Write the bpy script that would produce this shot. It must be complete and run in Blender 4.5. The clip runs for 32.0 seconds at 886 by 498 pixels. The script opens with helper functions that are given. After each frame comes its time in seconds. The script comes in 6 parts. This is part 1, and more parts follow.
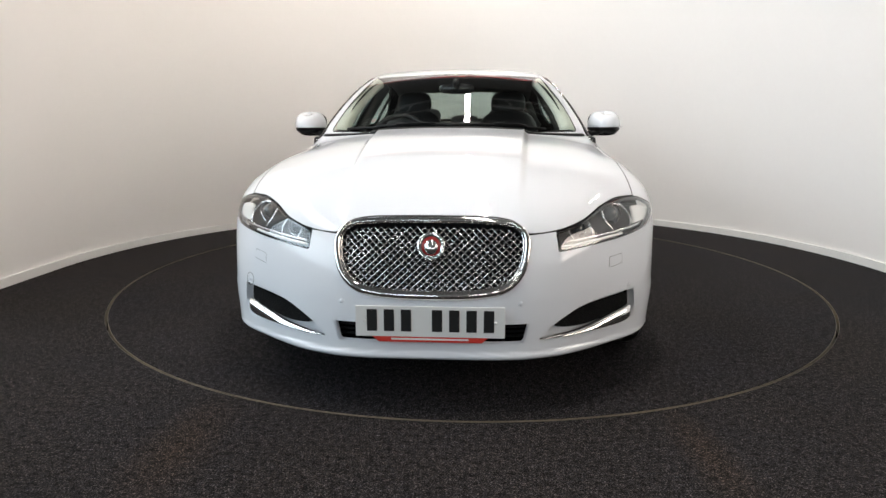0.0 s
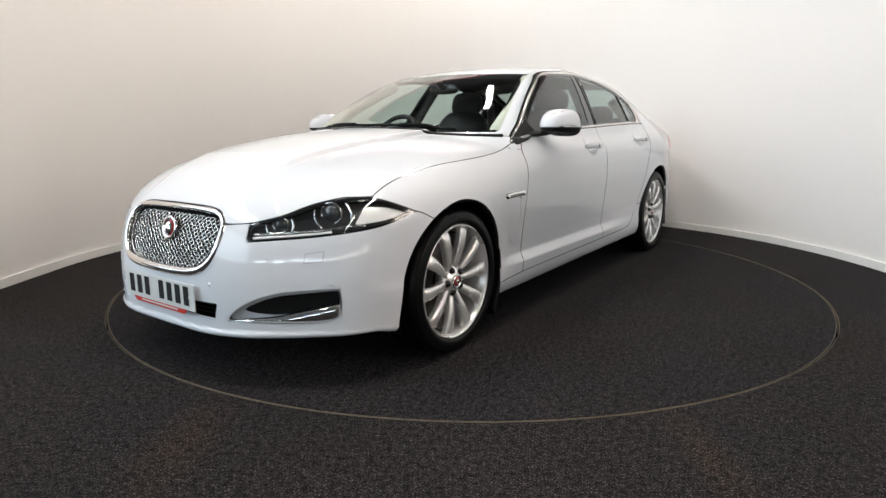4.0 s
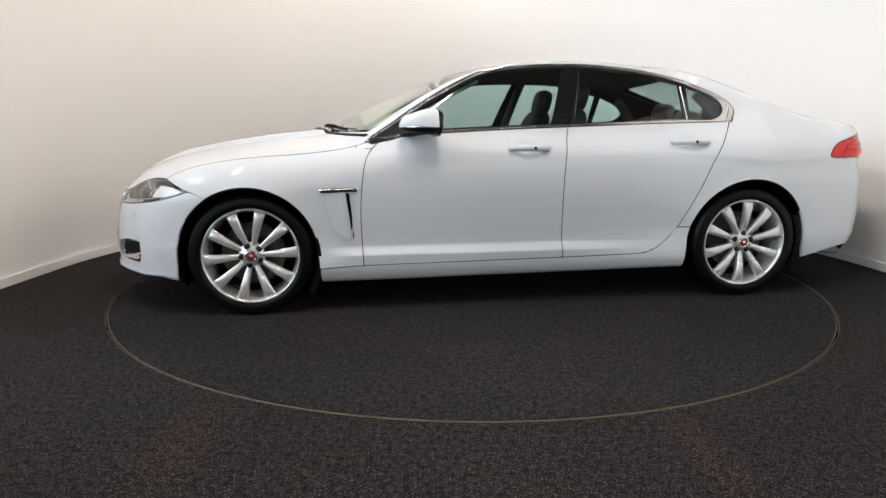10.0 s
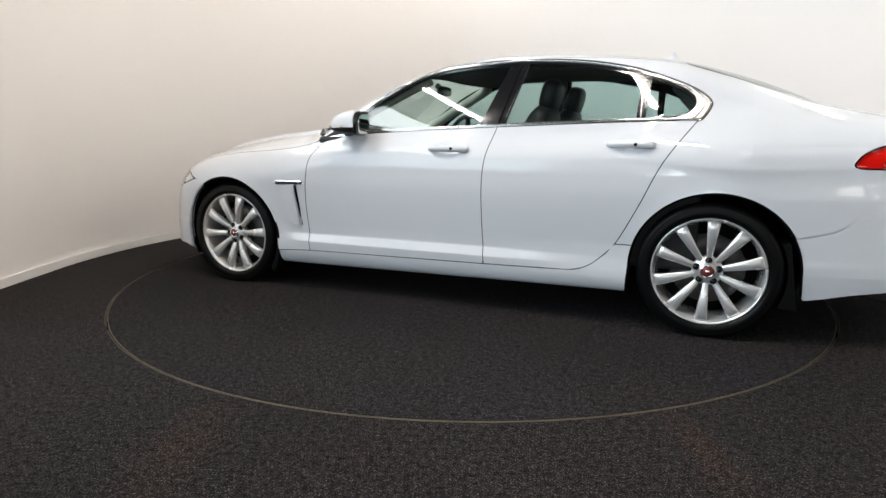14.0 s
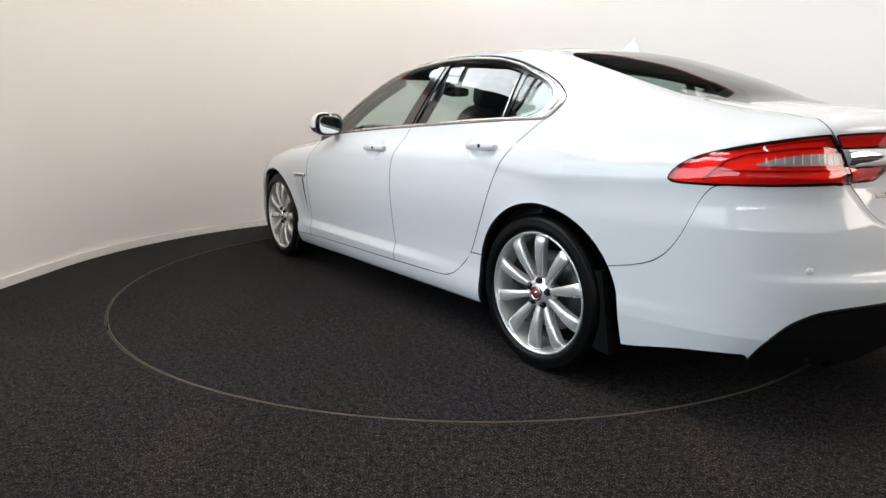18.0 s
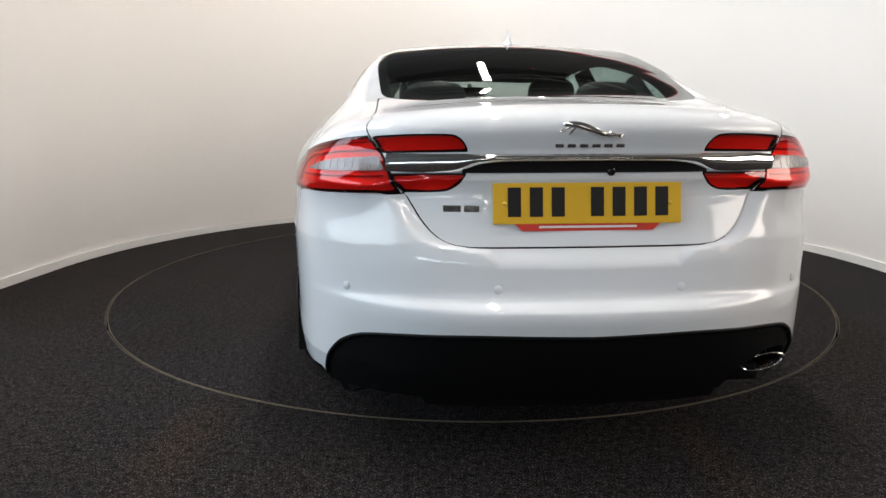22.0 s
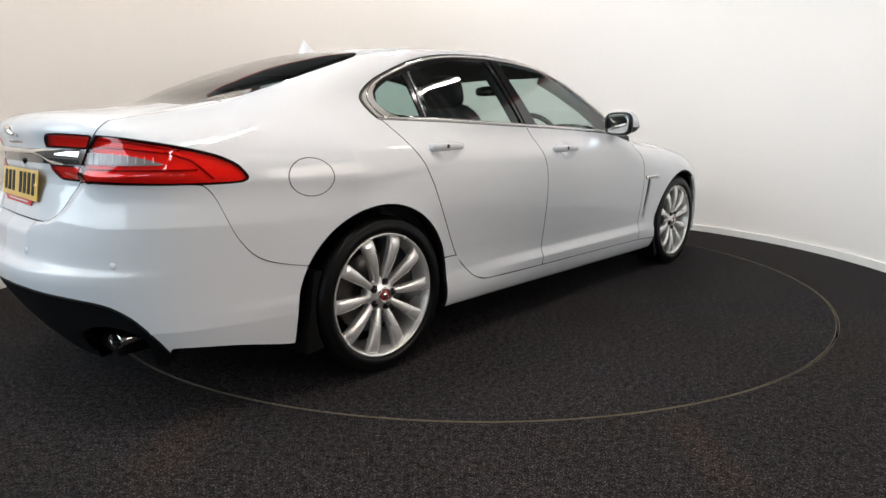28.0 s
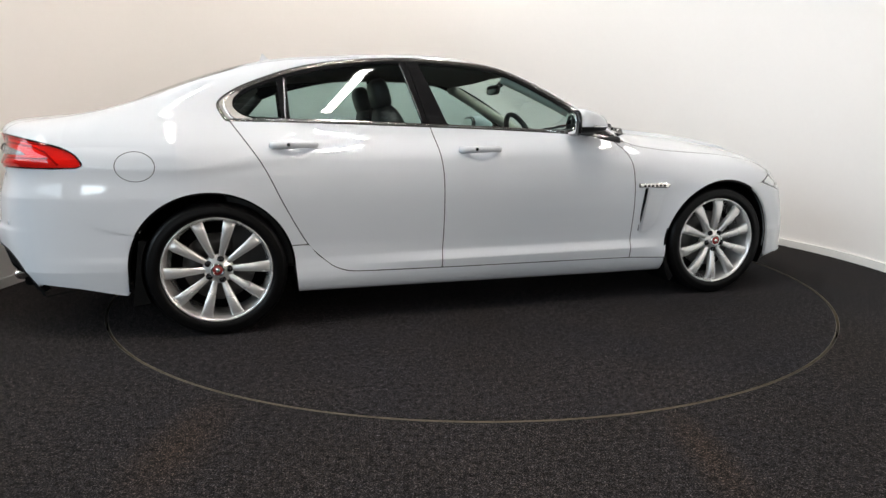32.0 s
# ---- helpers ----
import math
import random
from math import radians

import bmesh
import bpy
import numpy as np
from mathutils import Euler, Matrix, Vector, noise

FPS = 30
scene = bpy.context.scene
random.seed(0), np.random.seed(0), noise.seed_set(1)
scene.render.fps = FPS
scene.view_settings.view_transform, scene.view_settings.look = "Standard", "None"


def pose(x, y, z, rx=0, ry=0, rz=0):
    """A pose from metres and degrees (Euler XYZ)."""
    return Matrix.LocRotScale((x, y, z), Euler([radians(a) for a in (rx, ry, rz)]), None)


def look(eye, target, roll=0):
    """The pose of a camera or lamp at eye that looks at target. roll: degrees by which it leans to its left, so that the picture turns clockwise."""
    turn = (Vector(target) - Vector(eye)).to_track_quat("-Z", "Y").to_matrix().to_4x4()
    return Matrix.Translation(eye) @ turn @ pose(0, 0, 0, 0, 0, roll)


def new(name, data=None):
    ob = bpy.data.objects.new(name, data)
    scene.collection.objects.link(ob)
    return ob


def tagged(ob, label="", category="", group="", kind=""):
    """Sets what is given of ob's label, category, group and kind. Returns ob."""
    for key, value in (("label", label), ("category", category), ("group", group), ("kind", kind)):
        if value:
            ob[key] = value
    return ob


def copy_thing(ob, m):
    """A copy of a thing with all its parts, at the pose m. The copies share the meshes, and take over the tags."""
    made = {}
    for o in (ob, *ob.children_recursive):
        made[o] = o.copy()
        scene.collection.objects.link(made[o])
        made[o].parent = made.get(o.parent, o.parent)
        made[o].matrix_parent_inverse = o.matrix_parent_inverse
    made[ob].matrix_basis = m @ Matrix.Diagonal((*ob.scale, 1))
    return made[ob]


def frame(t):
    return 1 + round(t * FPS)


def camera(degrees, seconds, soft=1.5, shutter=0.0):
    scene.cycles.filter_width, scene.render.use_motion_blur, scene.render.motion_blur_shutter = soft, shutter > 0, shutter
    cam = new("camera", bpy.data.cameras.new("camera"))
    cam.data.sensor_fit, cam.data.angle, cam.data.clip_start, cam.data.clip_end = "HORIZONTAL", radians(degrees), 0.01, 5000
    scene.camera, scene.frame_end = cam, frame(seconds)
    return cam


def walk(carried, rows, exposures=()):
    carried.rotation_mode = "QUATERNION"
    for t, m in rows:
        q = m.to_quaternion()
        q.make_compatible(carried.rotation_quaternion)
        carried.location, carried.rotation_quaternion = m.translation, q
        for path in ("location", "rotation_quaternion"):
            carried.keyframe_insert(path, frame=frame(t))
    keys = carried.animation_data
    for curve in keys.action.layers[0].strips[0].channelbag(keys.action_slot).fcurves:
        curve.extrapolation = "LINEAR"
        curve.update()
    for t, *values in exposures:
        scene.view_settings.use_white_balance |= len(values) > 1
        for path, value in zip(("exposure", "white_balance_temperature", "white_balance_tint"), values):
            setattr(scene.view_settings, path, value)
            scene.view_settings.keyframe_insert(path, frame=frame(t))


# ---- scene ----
# The camera stands still on a tripod in front of the open side of a round studio.
cam = camera(72.67, 32.0)
EYE = pose(0, 0, 1.0126, 90 - 11.276, 0, 0) @ pose(0, 0, 0, 0, 0, -0.07)
walk(cam, [(0.0, EYE), (32.0, EYE)], [(0.0, 0.15), (32.0, 0.15)])

AXIS = (0.155, 4.231)        # centre of the turntable
TABLE_R = 2.262
WALL_R = 3.02
ROOM = (0.16, 4.2)           # centre of the curved wall
CAR_OFF = (-0.122, -0.054)   # the car's origin beside the turntable's axis


def spin(t):
    """Degrees that the turntable has turned at t seconds."""
    slip = [(0, 0.05), (2.5, 0.3), (6, 0.5), (8, 0.2), (11, -0.15), (13.5, -0.56), (16, -0.7), (19, -0.58), (22.5, 0.0), (25, 0.47), (28, 0.7), (30, 0.48), (32, 0.13)]
    ts, vs = [a for a, b in slip], [b for a, b in slip]
    return 3.72 + 7.833 * t + float(np.interp(t, ts, vs))


# ---- light ----
world = bpy.data.worlds.new("hall_light")
scene.world = world
world.use_nodes = True
world.node_tree.nodes["Background"].inputs[0].default_value = (0.9, 0.95, 1.0, 1)
world.node_tree.nodes["Background"].inputs[1].default_value = 0.25


def area(name, at, to, size, size_y, watts, colour):
    d = bpy.data.lights.new(name, "AREA")
    d.shape, d.size, d.size_y, d.energy, d.color = "RECTANGLE", size, size_y, watts, colour
    ob = new(name, d)
    ob.matrix_world = look(at, to)
    return ob


# ---- materials ----
def mat(name, base, rough=0.5, metal=0.0, coat=0.0, grain=0.0, grain_scale=60.0, bump=0.0, stain=0.0, stain_scale=2.0, emit=None, ior=1.45, alpha=1.0, trans=0.0, rough_var=0.0):
    """A Principled material with colour variation at two scales and fine relief, in object space."""
    m = bpy.data.materials.new(name)
    m.use_nodes = True
    nt = m.node_tree
    b = nt.nodes["Principled BSDF"]
    b.inputs["Base Color"].default_value = (*base, 1)
    b.inputs["Roughness"].default_value = rough
    b.inputs["Metallic"].default_value = metal
    b.inputs["IOR"].default_value = ior
    b.inputs["Coat Weight"].default_value = coat
    b.inputs["Coat Roughness"].default_value = 0.03
    b.inputs["Transmission Weight"].default_value = trans
    b.inputs["Alpha"].default_value = alpha
    if emit:
        b.inputs["Emission Color"].default_value = (*emit[0], 1)
        b.inputs["Emission Strength"].default_value = emit[1]
    if grain or stain or bump or rough_var:
        co = nt.nodes.new("ShaderNodeTexCoord")
        n1 = nt.nodes.new("ShaderNodeTexNoise")
        n1.inputs["Scale"].default_value, n1.inputs["Detail"].default_value = grain_scale, 4
        n2 = nt.nodes.new("ShaderNodeTexNoise")
        n2.inputs["Scale"].default_value, n2.inputs["Detail"].default_value = stain_scale, 5
        nt.links.new(co.outputs["Object"], n1.inputs["Vector"])
        nt.links.new(co.outputs["Object"], n2.inputs["Vector"])
        a = nt.nodes.new("ShaderNodeMath")
        a.operation = "MULTIPLY_ADD"
        nt.links.new(n1.outputs["Fac"], a.inputs[0])
        a.inputs[1].default_value, a.inputs[2].default_value = 2 * grain, 1 - grain
        s = nt.nodes.new("ShaderNodeMath")
        s.operation = "MULTIPLY_ADD"
        nt.links.new(n2.outputs["Fac"], s.inputs[0])
        s.inputs[1].default_value, s.inputs[2].default_value = 2 * stain, 1 - stain
        p = nt.nodes.new("ShaderNodeMath")
        p.operation = "MULTIPLY"
        nt.links.new(a.outputs[0], p.inputs[0])
        nt.links.new(s.outputs[0], p.inputs[1])
        mix = nt.nodes.new("ShaderNodeMix")
        mix.data_type, mix.blend_type = "RGBA", "MULTIPLY"
        mix.inputs["Factor"].default_value = 1
        mix.inputs[6].default_value = (*base, 1)
        nt.links.new(p.outputs[0], mix.inputs[7])
        nt.links.new(mix.outputs[2], b.inputs["Base Color"])
        if bump:
            bm_ = nt.nodes.new("ShaderNodeBump")
            bm_.inputs["Strength"].default_value, bm_.inputs["Distance"].default_value = bump, 0.01
            nt.links.new(n1.outputs["Fac"], bm_.inputs["Height"])
            nt.links.new(bm_.outputs[0], b.inputs["Normal"])
        if rough_var:
            r = nt.nodes.new("ShaderNodeMath")
            r.operation = "MULTIPLY_ADD"
            nt.links.new(n2.outputs["Fac"], r.inputs[0])
            r.inputs[1].default_value, r.inputs[2].default_value = 2 * rough_var, rough - rough_var
            nt.links.new(r.outputs[0], b.inputs["Roughness"])
    return m


def glass(name, tint, rough=0.0, clear=0.8):
    """Thin pane: partly clear, partly mirror, by Fresnel."""
    m = bpy.data.materials.new(name)
    m.use_nodes = True
    nt = m.node_tree
    nt.nodes.remove(nt.nodes["Principled BSDF"])
    tr = nt.nodes.new("ShaderNodeBsdfTransparent")
    tr.inputs[0].default_value = (*tint, 1)
    gl = nt.nodes.new("ShaderNodeBsdfGlossy")
    gl.inputs["Color"].default_value = (1, 1, 1, 1)
    gl.inputs["Roughness"].default_value = rough
    lw = nt.nodes.new("ShaderNodeLayerWeight")
    lw.inputs[0].default_value = 0.5
    pw = nt.nodes.new("ShaderNodeMath")
    pw.operation = "POWER"
    nt.links.new(lw.outputs["Facing"], pw.inputs[0])
    pw.inputs[1].default_value = 4.5
    fr = nt.nodes.new("ShaderNodeMath")
    fr.operation = "MULTIPLY_ADD"
    nt.links.new(pw.outputs[0], fr.inputs[0])
    fr.inputs[1].default_value, fr.inputs[2].default_value = 0.80, 0.055
    mx = nt.nodes.new("ShaderNodeMixShader")
    nt.links.new(fr.outputs[0], mx.inputs[0])
    nt.links.new(tr.outputs[0], mx.inputs[1])
    nt.links.new(gl.outputs[0], mx.inputs[2])
    nt.links.new(mx.outputs[0], nt.nodes["Material Output"].inputs[0])
    return m


PAINT = mat("white_car_paint", (0.755, 0.777, 0.812), 0.45, coat=1.0, stain=0.01, stain_scale=3, rough_var=0.03)
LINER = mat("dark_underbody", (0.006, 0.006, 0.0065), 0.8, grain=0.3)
BLACK = mat("black_plastic", (0.007, 0.007, 0.0075), 0.5, grain=0.2, grain_scale=300, bump=0.05)
GLOSS_BLACK = mat("gloss_black", (0.008, 0.008, 0.009), 0.12, coat=0.5)
CHROME = mat("chrome", (0.86, 0.84, 0.82), 0.06, 1.0, rough_var=0.02)
BADGE_CHROME = mat("dull_badge_chrome", (0.30, 0.29, 0.28), 0.22, 1.0, rough_var=0.05)
STRIPCHROME = mat("polished_chrome_strip", (0.85, 0.84, 0.83), 0.07, 1.0, rough_var=0.02)
SATIN = mat("satin_chrome", (0.74, 0.72, 0.70), 0.20, 1.0, rough_var=0.05)
ALLOY = mat("silver_wheel_lacquer", (0.88, 0.87, 0.86), 0.27, 0.68, coat=0.4, grain=0.03, grain_scale=400, rough_var=0.05)
TYRE = mat("tyre_rubber", (0.0030, 0.0030, 0.0032), 0.36, grain=0.35, grain_scale=90, stain=0.3, stain_scale=6, bump=0.1)
STEEL = mat("brake_steel", (0.09, 0.087, 0.085), 0.45, 0.8, grain=0.1, stain=0.2)
RED = mat("red_enamel", (0.26, 0.02, 0.02), 0.25, coat=0.6)

for m_, s_ in ((LINER, 0.05), (BLACK, 0.25), (TYRE, 0.2), (PAINT, 0.12)):
    m_.node_tree.nodes["Principled BSDF"].inputs["Specular IOR Level"].default_value = s_


def carpet(name, base, fleck, worn=()):
    """Needle felt: dark ground with paler flecks and combed fibres, uneven in soft patches; worn lists brown ones."""
    m = mat(name, base, 0.95)
    nt = m.node_tree
    b = nt.nodes["Principled BSDF"]
    b.inputs["Specular IOR Level"].default_value = 0.15
    co = nt.nodes.new("ShaderNodeTexCoord")

    def noise_(scale, detail, rough=0.6):
        n = nt.nodes.new("ShaderNodeTexNoise")
        n.inputs["Scale"].default_value, n.inputs["Detail"].default_value, n.inputs["Roughness"].default_value = scale, detail, rough
        nt.links.new(co.outputs["Object"], n.inputs["Vector"])
        return n
    fine, mid, big = noise_(170, 5, 0.8), noise_(42, 6, 0.9), noise_(0.9, 4)
    ramp = nt.nodes.new("ShaderNodeValToRGB")
    ramp.color_ramp.elements[0].position, ramp.color_ramp.elements[1].position = 0.42, 0.62
    ramp.color_ramp.elements[0].color, ramp.color_ramp.elements[1].color = (*[c * 0.30 for c in base], 1), (*fleck, 1)
    e = ramp.color_ramp.elements.new(0.53)
    e.color = (*base, 1)
    nt.links.new(fine.outputs["Fac"], ramp.inputs[0])
    w = nt.nodes.new("ShaderNodeMath")
    w.operation = "MULTIPLY_ADD"
    nt.links.new(mid.outputs["Fac"], w.inputs[0])
    w.inputs[1].default_value, w.inputs[2].default_value = 5.5, -2.2
    w.use_clamp = True
    w2 = nt.nodes.new("ShaderNodeMath")
    w2.operation = "MULTIPLY_ADD"
    nt.links.new(big.outputs["Fac"], w2.inputs[0])
    w2.inputs[1].default_value, w2.inputs[2].default_value = 1.4, 1.25
    w3 = nt.nodes.new("ShaderNodeMath")
    w3.operation = "MULTIPLY"
    nt.links.new(w.outputs[0], w3.inputs[0])
    nt.links.new(w2.outputs[0], w3.inputs[1])
    mx = nt.nodes.new("ShaderNodeMix")
    mx.data_type, mx.blend_type = "RGBA", "MULTIPLY"
    mx.inputs["Factor"].default_value = 1
    nt.links.new(ramp.outputs[0], mx.inputs[6])
    nt.links.new(w3.outputs[0], mx.inputs[7])
    # brown and violet fibres, mixed in specks and in wide patches
    hue = nt.nodes.new("ShaderNodeValToRGB")
    hue.color_ramp.elements[0].position, hue.color_ramp.elements[1].position = 0.36, 0.64
    hue.color_ramp.elements[0].color, hue.color_ramp.elements[1].color = (1.12, 0.96, 0.86, 1), (0.98, 0.96, 1.10, 1)
    speck, patch = noise_(70, 2, 0.6), noise_(1.3, 3)
    av = nt.nodes.new("ShaderNodeMath")
    av.operation = "MULTIPLY_ADD"
    nt.links.new(speck.outputs["Fac"], av.inputs[0])
    av.inputs[1].default_value = 0.55
    hf = nt.nodes.new("ShaderNodeMath")
    hf.operation = "MULTIPLY"
    hf.inputs[1].default_value = 0.45
    nt.links.new(patch.outputs["Fac"], hf.inputs[0])
    nt.links.new(hf.outputs[0], av.inputs[2])
    nt.links.new(av.outputs[0], hue.inputs[0])
    mh = nt.nodes.new("ShaderNodeMix")
    mh.data_type, mh.blend_type = "RGBA", "MULTIPLY"
    mh.inputs["Factor"].default_value = 1
    nt.links.new(mx.outputs[2], mh.inputs[6])
    nt.links.new(hue.outputs[0], mh.inputs[7])
    last = mh.outputs[2]
    for wx, wy, rx, ry in worn:
        # a soft brown patch: centre and half sizes
        mp = nt.nodes.new("ShaderNodeMapping")
        mp.vector_type = "TEXTURE"
        mp.inputs["Location"].default_value, mp.inputs["Scale"].default_value = (wx, wy, 0), (rx, ry, 1)
        nt.links.new(co.outputs["Object"], mp.inputs["Vector"])
        gr = nt.nodes.new("ShaderNodeTexGradient")
        gr.gradient_type = "SPHERICAL"
        nt.links.new(mp.outputs[0], gr.inputs[0])
        fc = nt.nodes.new("ShaderNodeMath")
        fc.operation = "MULTIPLY"
        nt.links.new(gr.outputs["Fac"], fc.inputs[0])
        nt.links.new(patch.outputs["Fac"], fc.inputs[1])
        tint = nt.nodes.new("ShaderNodeMix")
        tint.data_type, tint.blend_type = "RGBA", "MULTIPLY"
        nt.links.new(fc.outputs[0], tint.inputs["Factor"])
        nt.links.new(last, tint.inputs[6])
        tint.inputs[7].default_value = (1.9, 1.45, 0.95, 1)
        last = tint.outputs[2]
    nt.links.new(last, b.inputs["Base Color"])
    bp = nt.nodes.new("ShaderNodeBump")
    bp.inputs["Strength"].default_value, bp.inputs["Distance"].default_value = 0.3, 0.004
    nt.links.new(fine.outputs["Fac"], bp.inputs["Height"])
    nt.links.new(bp.outputs[0], b.inputs["Normal"])
    return m


CARPET = carpet("charcoal_carpet", (0.0128, 0.0121, 0.0119), (0.086, 0.082, 0.081), [(0.84, 1.75, 0.10, 0.42), (-0.86, 1.8, 0.16, 0.42)])
CARPET_T = carpet("charcoal_turntable_carpet", (0.0128, 0.0123, 0.0126), (0.086, 0.083, 0.086))
WALLM = mat("matt_white_wall_paint", (0.88, 0.852, 0.825), 0.75, grain=0.012, grain_scale=25, stain=0.02, stain_scale=0.8)
SKIRT = mat("white_gloss_skirting", (0.86, 0.85, 0.82), 0.35, grain=0.02, stain=0.04)
BRASS = mat("worn_brass_edge", (0.19, 0.16, 0.115), 0.5, 0.3, grain=0.45, grain_scale=40, stain=0.3, stain_scale=3)
REDTRIM = mat("red_painted_steel", (0.42, 0.03, 0.03), 0.4, grain=0.05, stain=0.1)
HALLM = mat("hall_dark_cladding", (0.11, 0.108, 0.106), 0.7, grain=0.05, stain=0.1)
HALLFLOOR = mat("hall_grey_floor", (0.16, 0.16, 0.16), 0.6, grain=0.1, stain=0.2)
GLASS = glass("green_tinted_car_glass", (0.66, 0.80, 0.78))
REARGLASS = glass("dark_tinted_rear_glass", (0.50, 0.59, 0.57))
SCREEN = glass("pale_green_screen_glass", (0.88, 0.94, 0.91))
CLEAR = glass("clear_lens", (0.96, 0.97, 0.97))


# ---- building tools ----
def link_mesh(name, verts, faces, material, parent=None, label="", smooth=True, normals=None):
    me = bpy.data.meshes.new(name)
    verts = np.asarray(verts, float)
    me.from_pydata(verts.tolist(), [], faces if isinstance(faces, list) else faces.tolist())
    me.materials.append(material)
    if smooth:
        me.polygons.foreach_set("use_smooth", [True] * len(me.polygons))
    me.update()
    if normals is not None:
        me.normals_split_custom_set_from_vertices(np.asarray(normals).tolist())
    ob = new(name, me)
    if parent:
        ob.parent = parent
    if label:
        ob["label"] = label
    return ob


def part(name, bm, material, parent, label="", smooth=False):
    me = bpy.data.meshes.new(name)
    bmesh.ops.recalc_face_normals(bm, faces=bm.faces)
    bm.to_mesh(me)
    bm.free()
    me.materials.append(material)
    if smooth:
        me.polygons.foreach_set("use_smooth", [True] * len(me.polygons))
    ob = new(name, me)
    ob.parent = parent
    if label:
        ob["label"] = label
    return ob


def box_bm(x, y, z, m=Matrix(), bevel=0.0, seg=2):
    bm = bmesh.new()
    bmesh.ops.create_cube(bm, size=1, matrix=m @ Matrix.Diagonal((x, y, z, 1)))
    if bevel:
        bmesh.ops.bevel(bm, geom=bm.edges[:], offset=bevel, segments=seg, affect="EDGES", profile=0.5)
    return bm


def turned(profile, n=64, axis="y", close=True):
    """Verts and faces of a turned shape: profile rows of (radius, along)."""
    pr = np.asarray(profile, float)
    a = np.linspace(0, 2 * np.pi, n, endpoint=False)
    v = []
    for r, h in pr:
        ring = np.stack([r * np.cos(a), np.full(n, h), r * np.sin(a)], -1)
        v.append(ring)
    v = np.concatenate(v)
    if axis == "z":
        v = v[:, [0, 2, 1]]
    f = []
    m = len(pr)
    for i in range(m if close else m - 1):
        k = (i + 1) % m
        for j in range(n):
            q = (j + 1) % n
            f.append((i * n + j, i * n + q, k * n + q, k * n + j))
    if axis != "z":
        f = [tuple(reversed(q)) for q in f]
    return v, f


def tube(path, radius, n=10, closed=False, flat=1.0):
    """Verts and faces of a rod that follows a path of points; flat squeezes it along z."""
    p = np.asarray(path, float)
    k = len(p)
    rad = np.broadcast_to(np.asarray(radius, float), (k,))
    if closed:
        t = np.roll(p, -1, 0) - np.roll(p, 1, 0)
    else:
        t = np.gradient(p, axis=0)
    t /= np.linalg.norm(t, axis=1)[:, None]
    up = np.array([0, 0, 1.0]) if abs(t[:, 2]).mean() < 0.8 else np.array([1.0, 0, 0])
    s = np.cross(t, up)
    s /= np.linalg.norm(s, axis=1)[:, None]
    u = np.cross(s, t)
    a = np.linspace(0, 2 * np.pi, n, endpoint=False)
    v = (p[:, None] + rad[:, None, None] * (np.cos(a)[None, :, None] * s[:, None] + flat * np.sin(a)[None, :, None] * u[:, None])).reshape(-1, 3)
    f = []
    for i in range(k if closed else k - 1):
        q = (i + 1) % k
        for j in range(n):
            w = (j + 1) % n
            f.append((i * n + j, q * n + j, q * n + w, i * n + w))
    if not closed:
        f.append(tuple(range(n)))
        f.append(tuple((k - 1) * n + j for j in reversed(range(n))))
    return v, f


def thing(name, label, category, m=None, group="", kind=""):
    ob = new(name)
    ob.empty_display_size = 0.2
    if m is not None:
        ob.matrix_world = m
    return tagged(ob, label, category, group, kind)


# ---- the studio ----
def ring_solid(name, r0, r1, z0, z1, material, a0=0, a1=360, n=128, at=AXIS, label="", parent=None, straight=None):
    """A ring between two radii; past the angle straight it runs on along its tangent."""
    full = abs(a1 - a0) >= 360
    a = np.radians(np.linspace(a0, a1, n + (0 if full else 1), endpoint=not full))
    k = 1 / np.cos(np.maximum(a - math.radians(straight), 0)) if straight else 1.0
    c, s = np.cos(a) * k, np.sin(a) * k
    rows = [np.stack([at[0] + r * c, at[1] + r * s, np.full(len(a), z)], -1) for r, z in ((r0, z0), (r1, z0), (r1, z1), (r0, z1))]
    if r0 == 0:
        rows = rows[1:3]
    v = np.concatenate(rows)
    k, m = len(a), len(rows)
    f = []
    for i in range(m if m == 4 else 1):
        j = (i + 1) % m
        for q in range(k if full else k - 1):
            w = (q + 1) % k
            f.append((i * k + q, i * k + w, j * k + w, j * k + q))
    if m == 2:
        f += [tuple(range(k))[::-1], tuple(range(k, 2 * k))]
    elif not full:
        f += [(0, k, 2 * k, 3 * k), (k - 1, 4 * k - 1, 3 * k - 1, 2 * k - 1)]
    ob = link_mesh(name, v, f, material, parent, smooth=False)
    bm = bmesh.new()
    bm.from_mesh(ob.data)
    bmesh.ops.recalc_face_normals(bm, faces=bm.faces)
    for e in bm.edges:
        e.smooth = e.calc_face_angle(0.0) < 0.6
    for p_ in bm.faces:
        p_.smooth = True
    bm.to_mesh(ob.data)
    bm.free()
    return ob


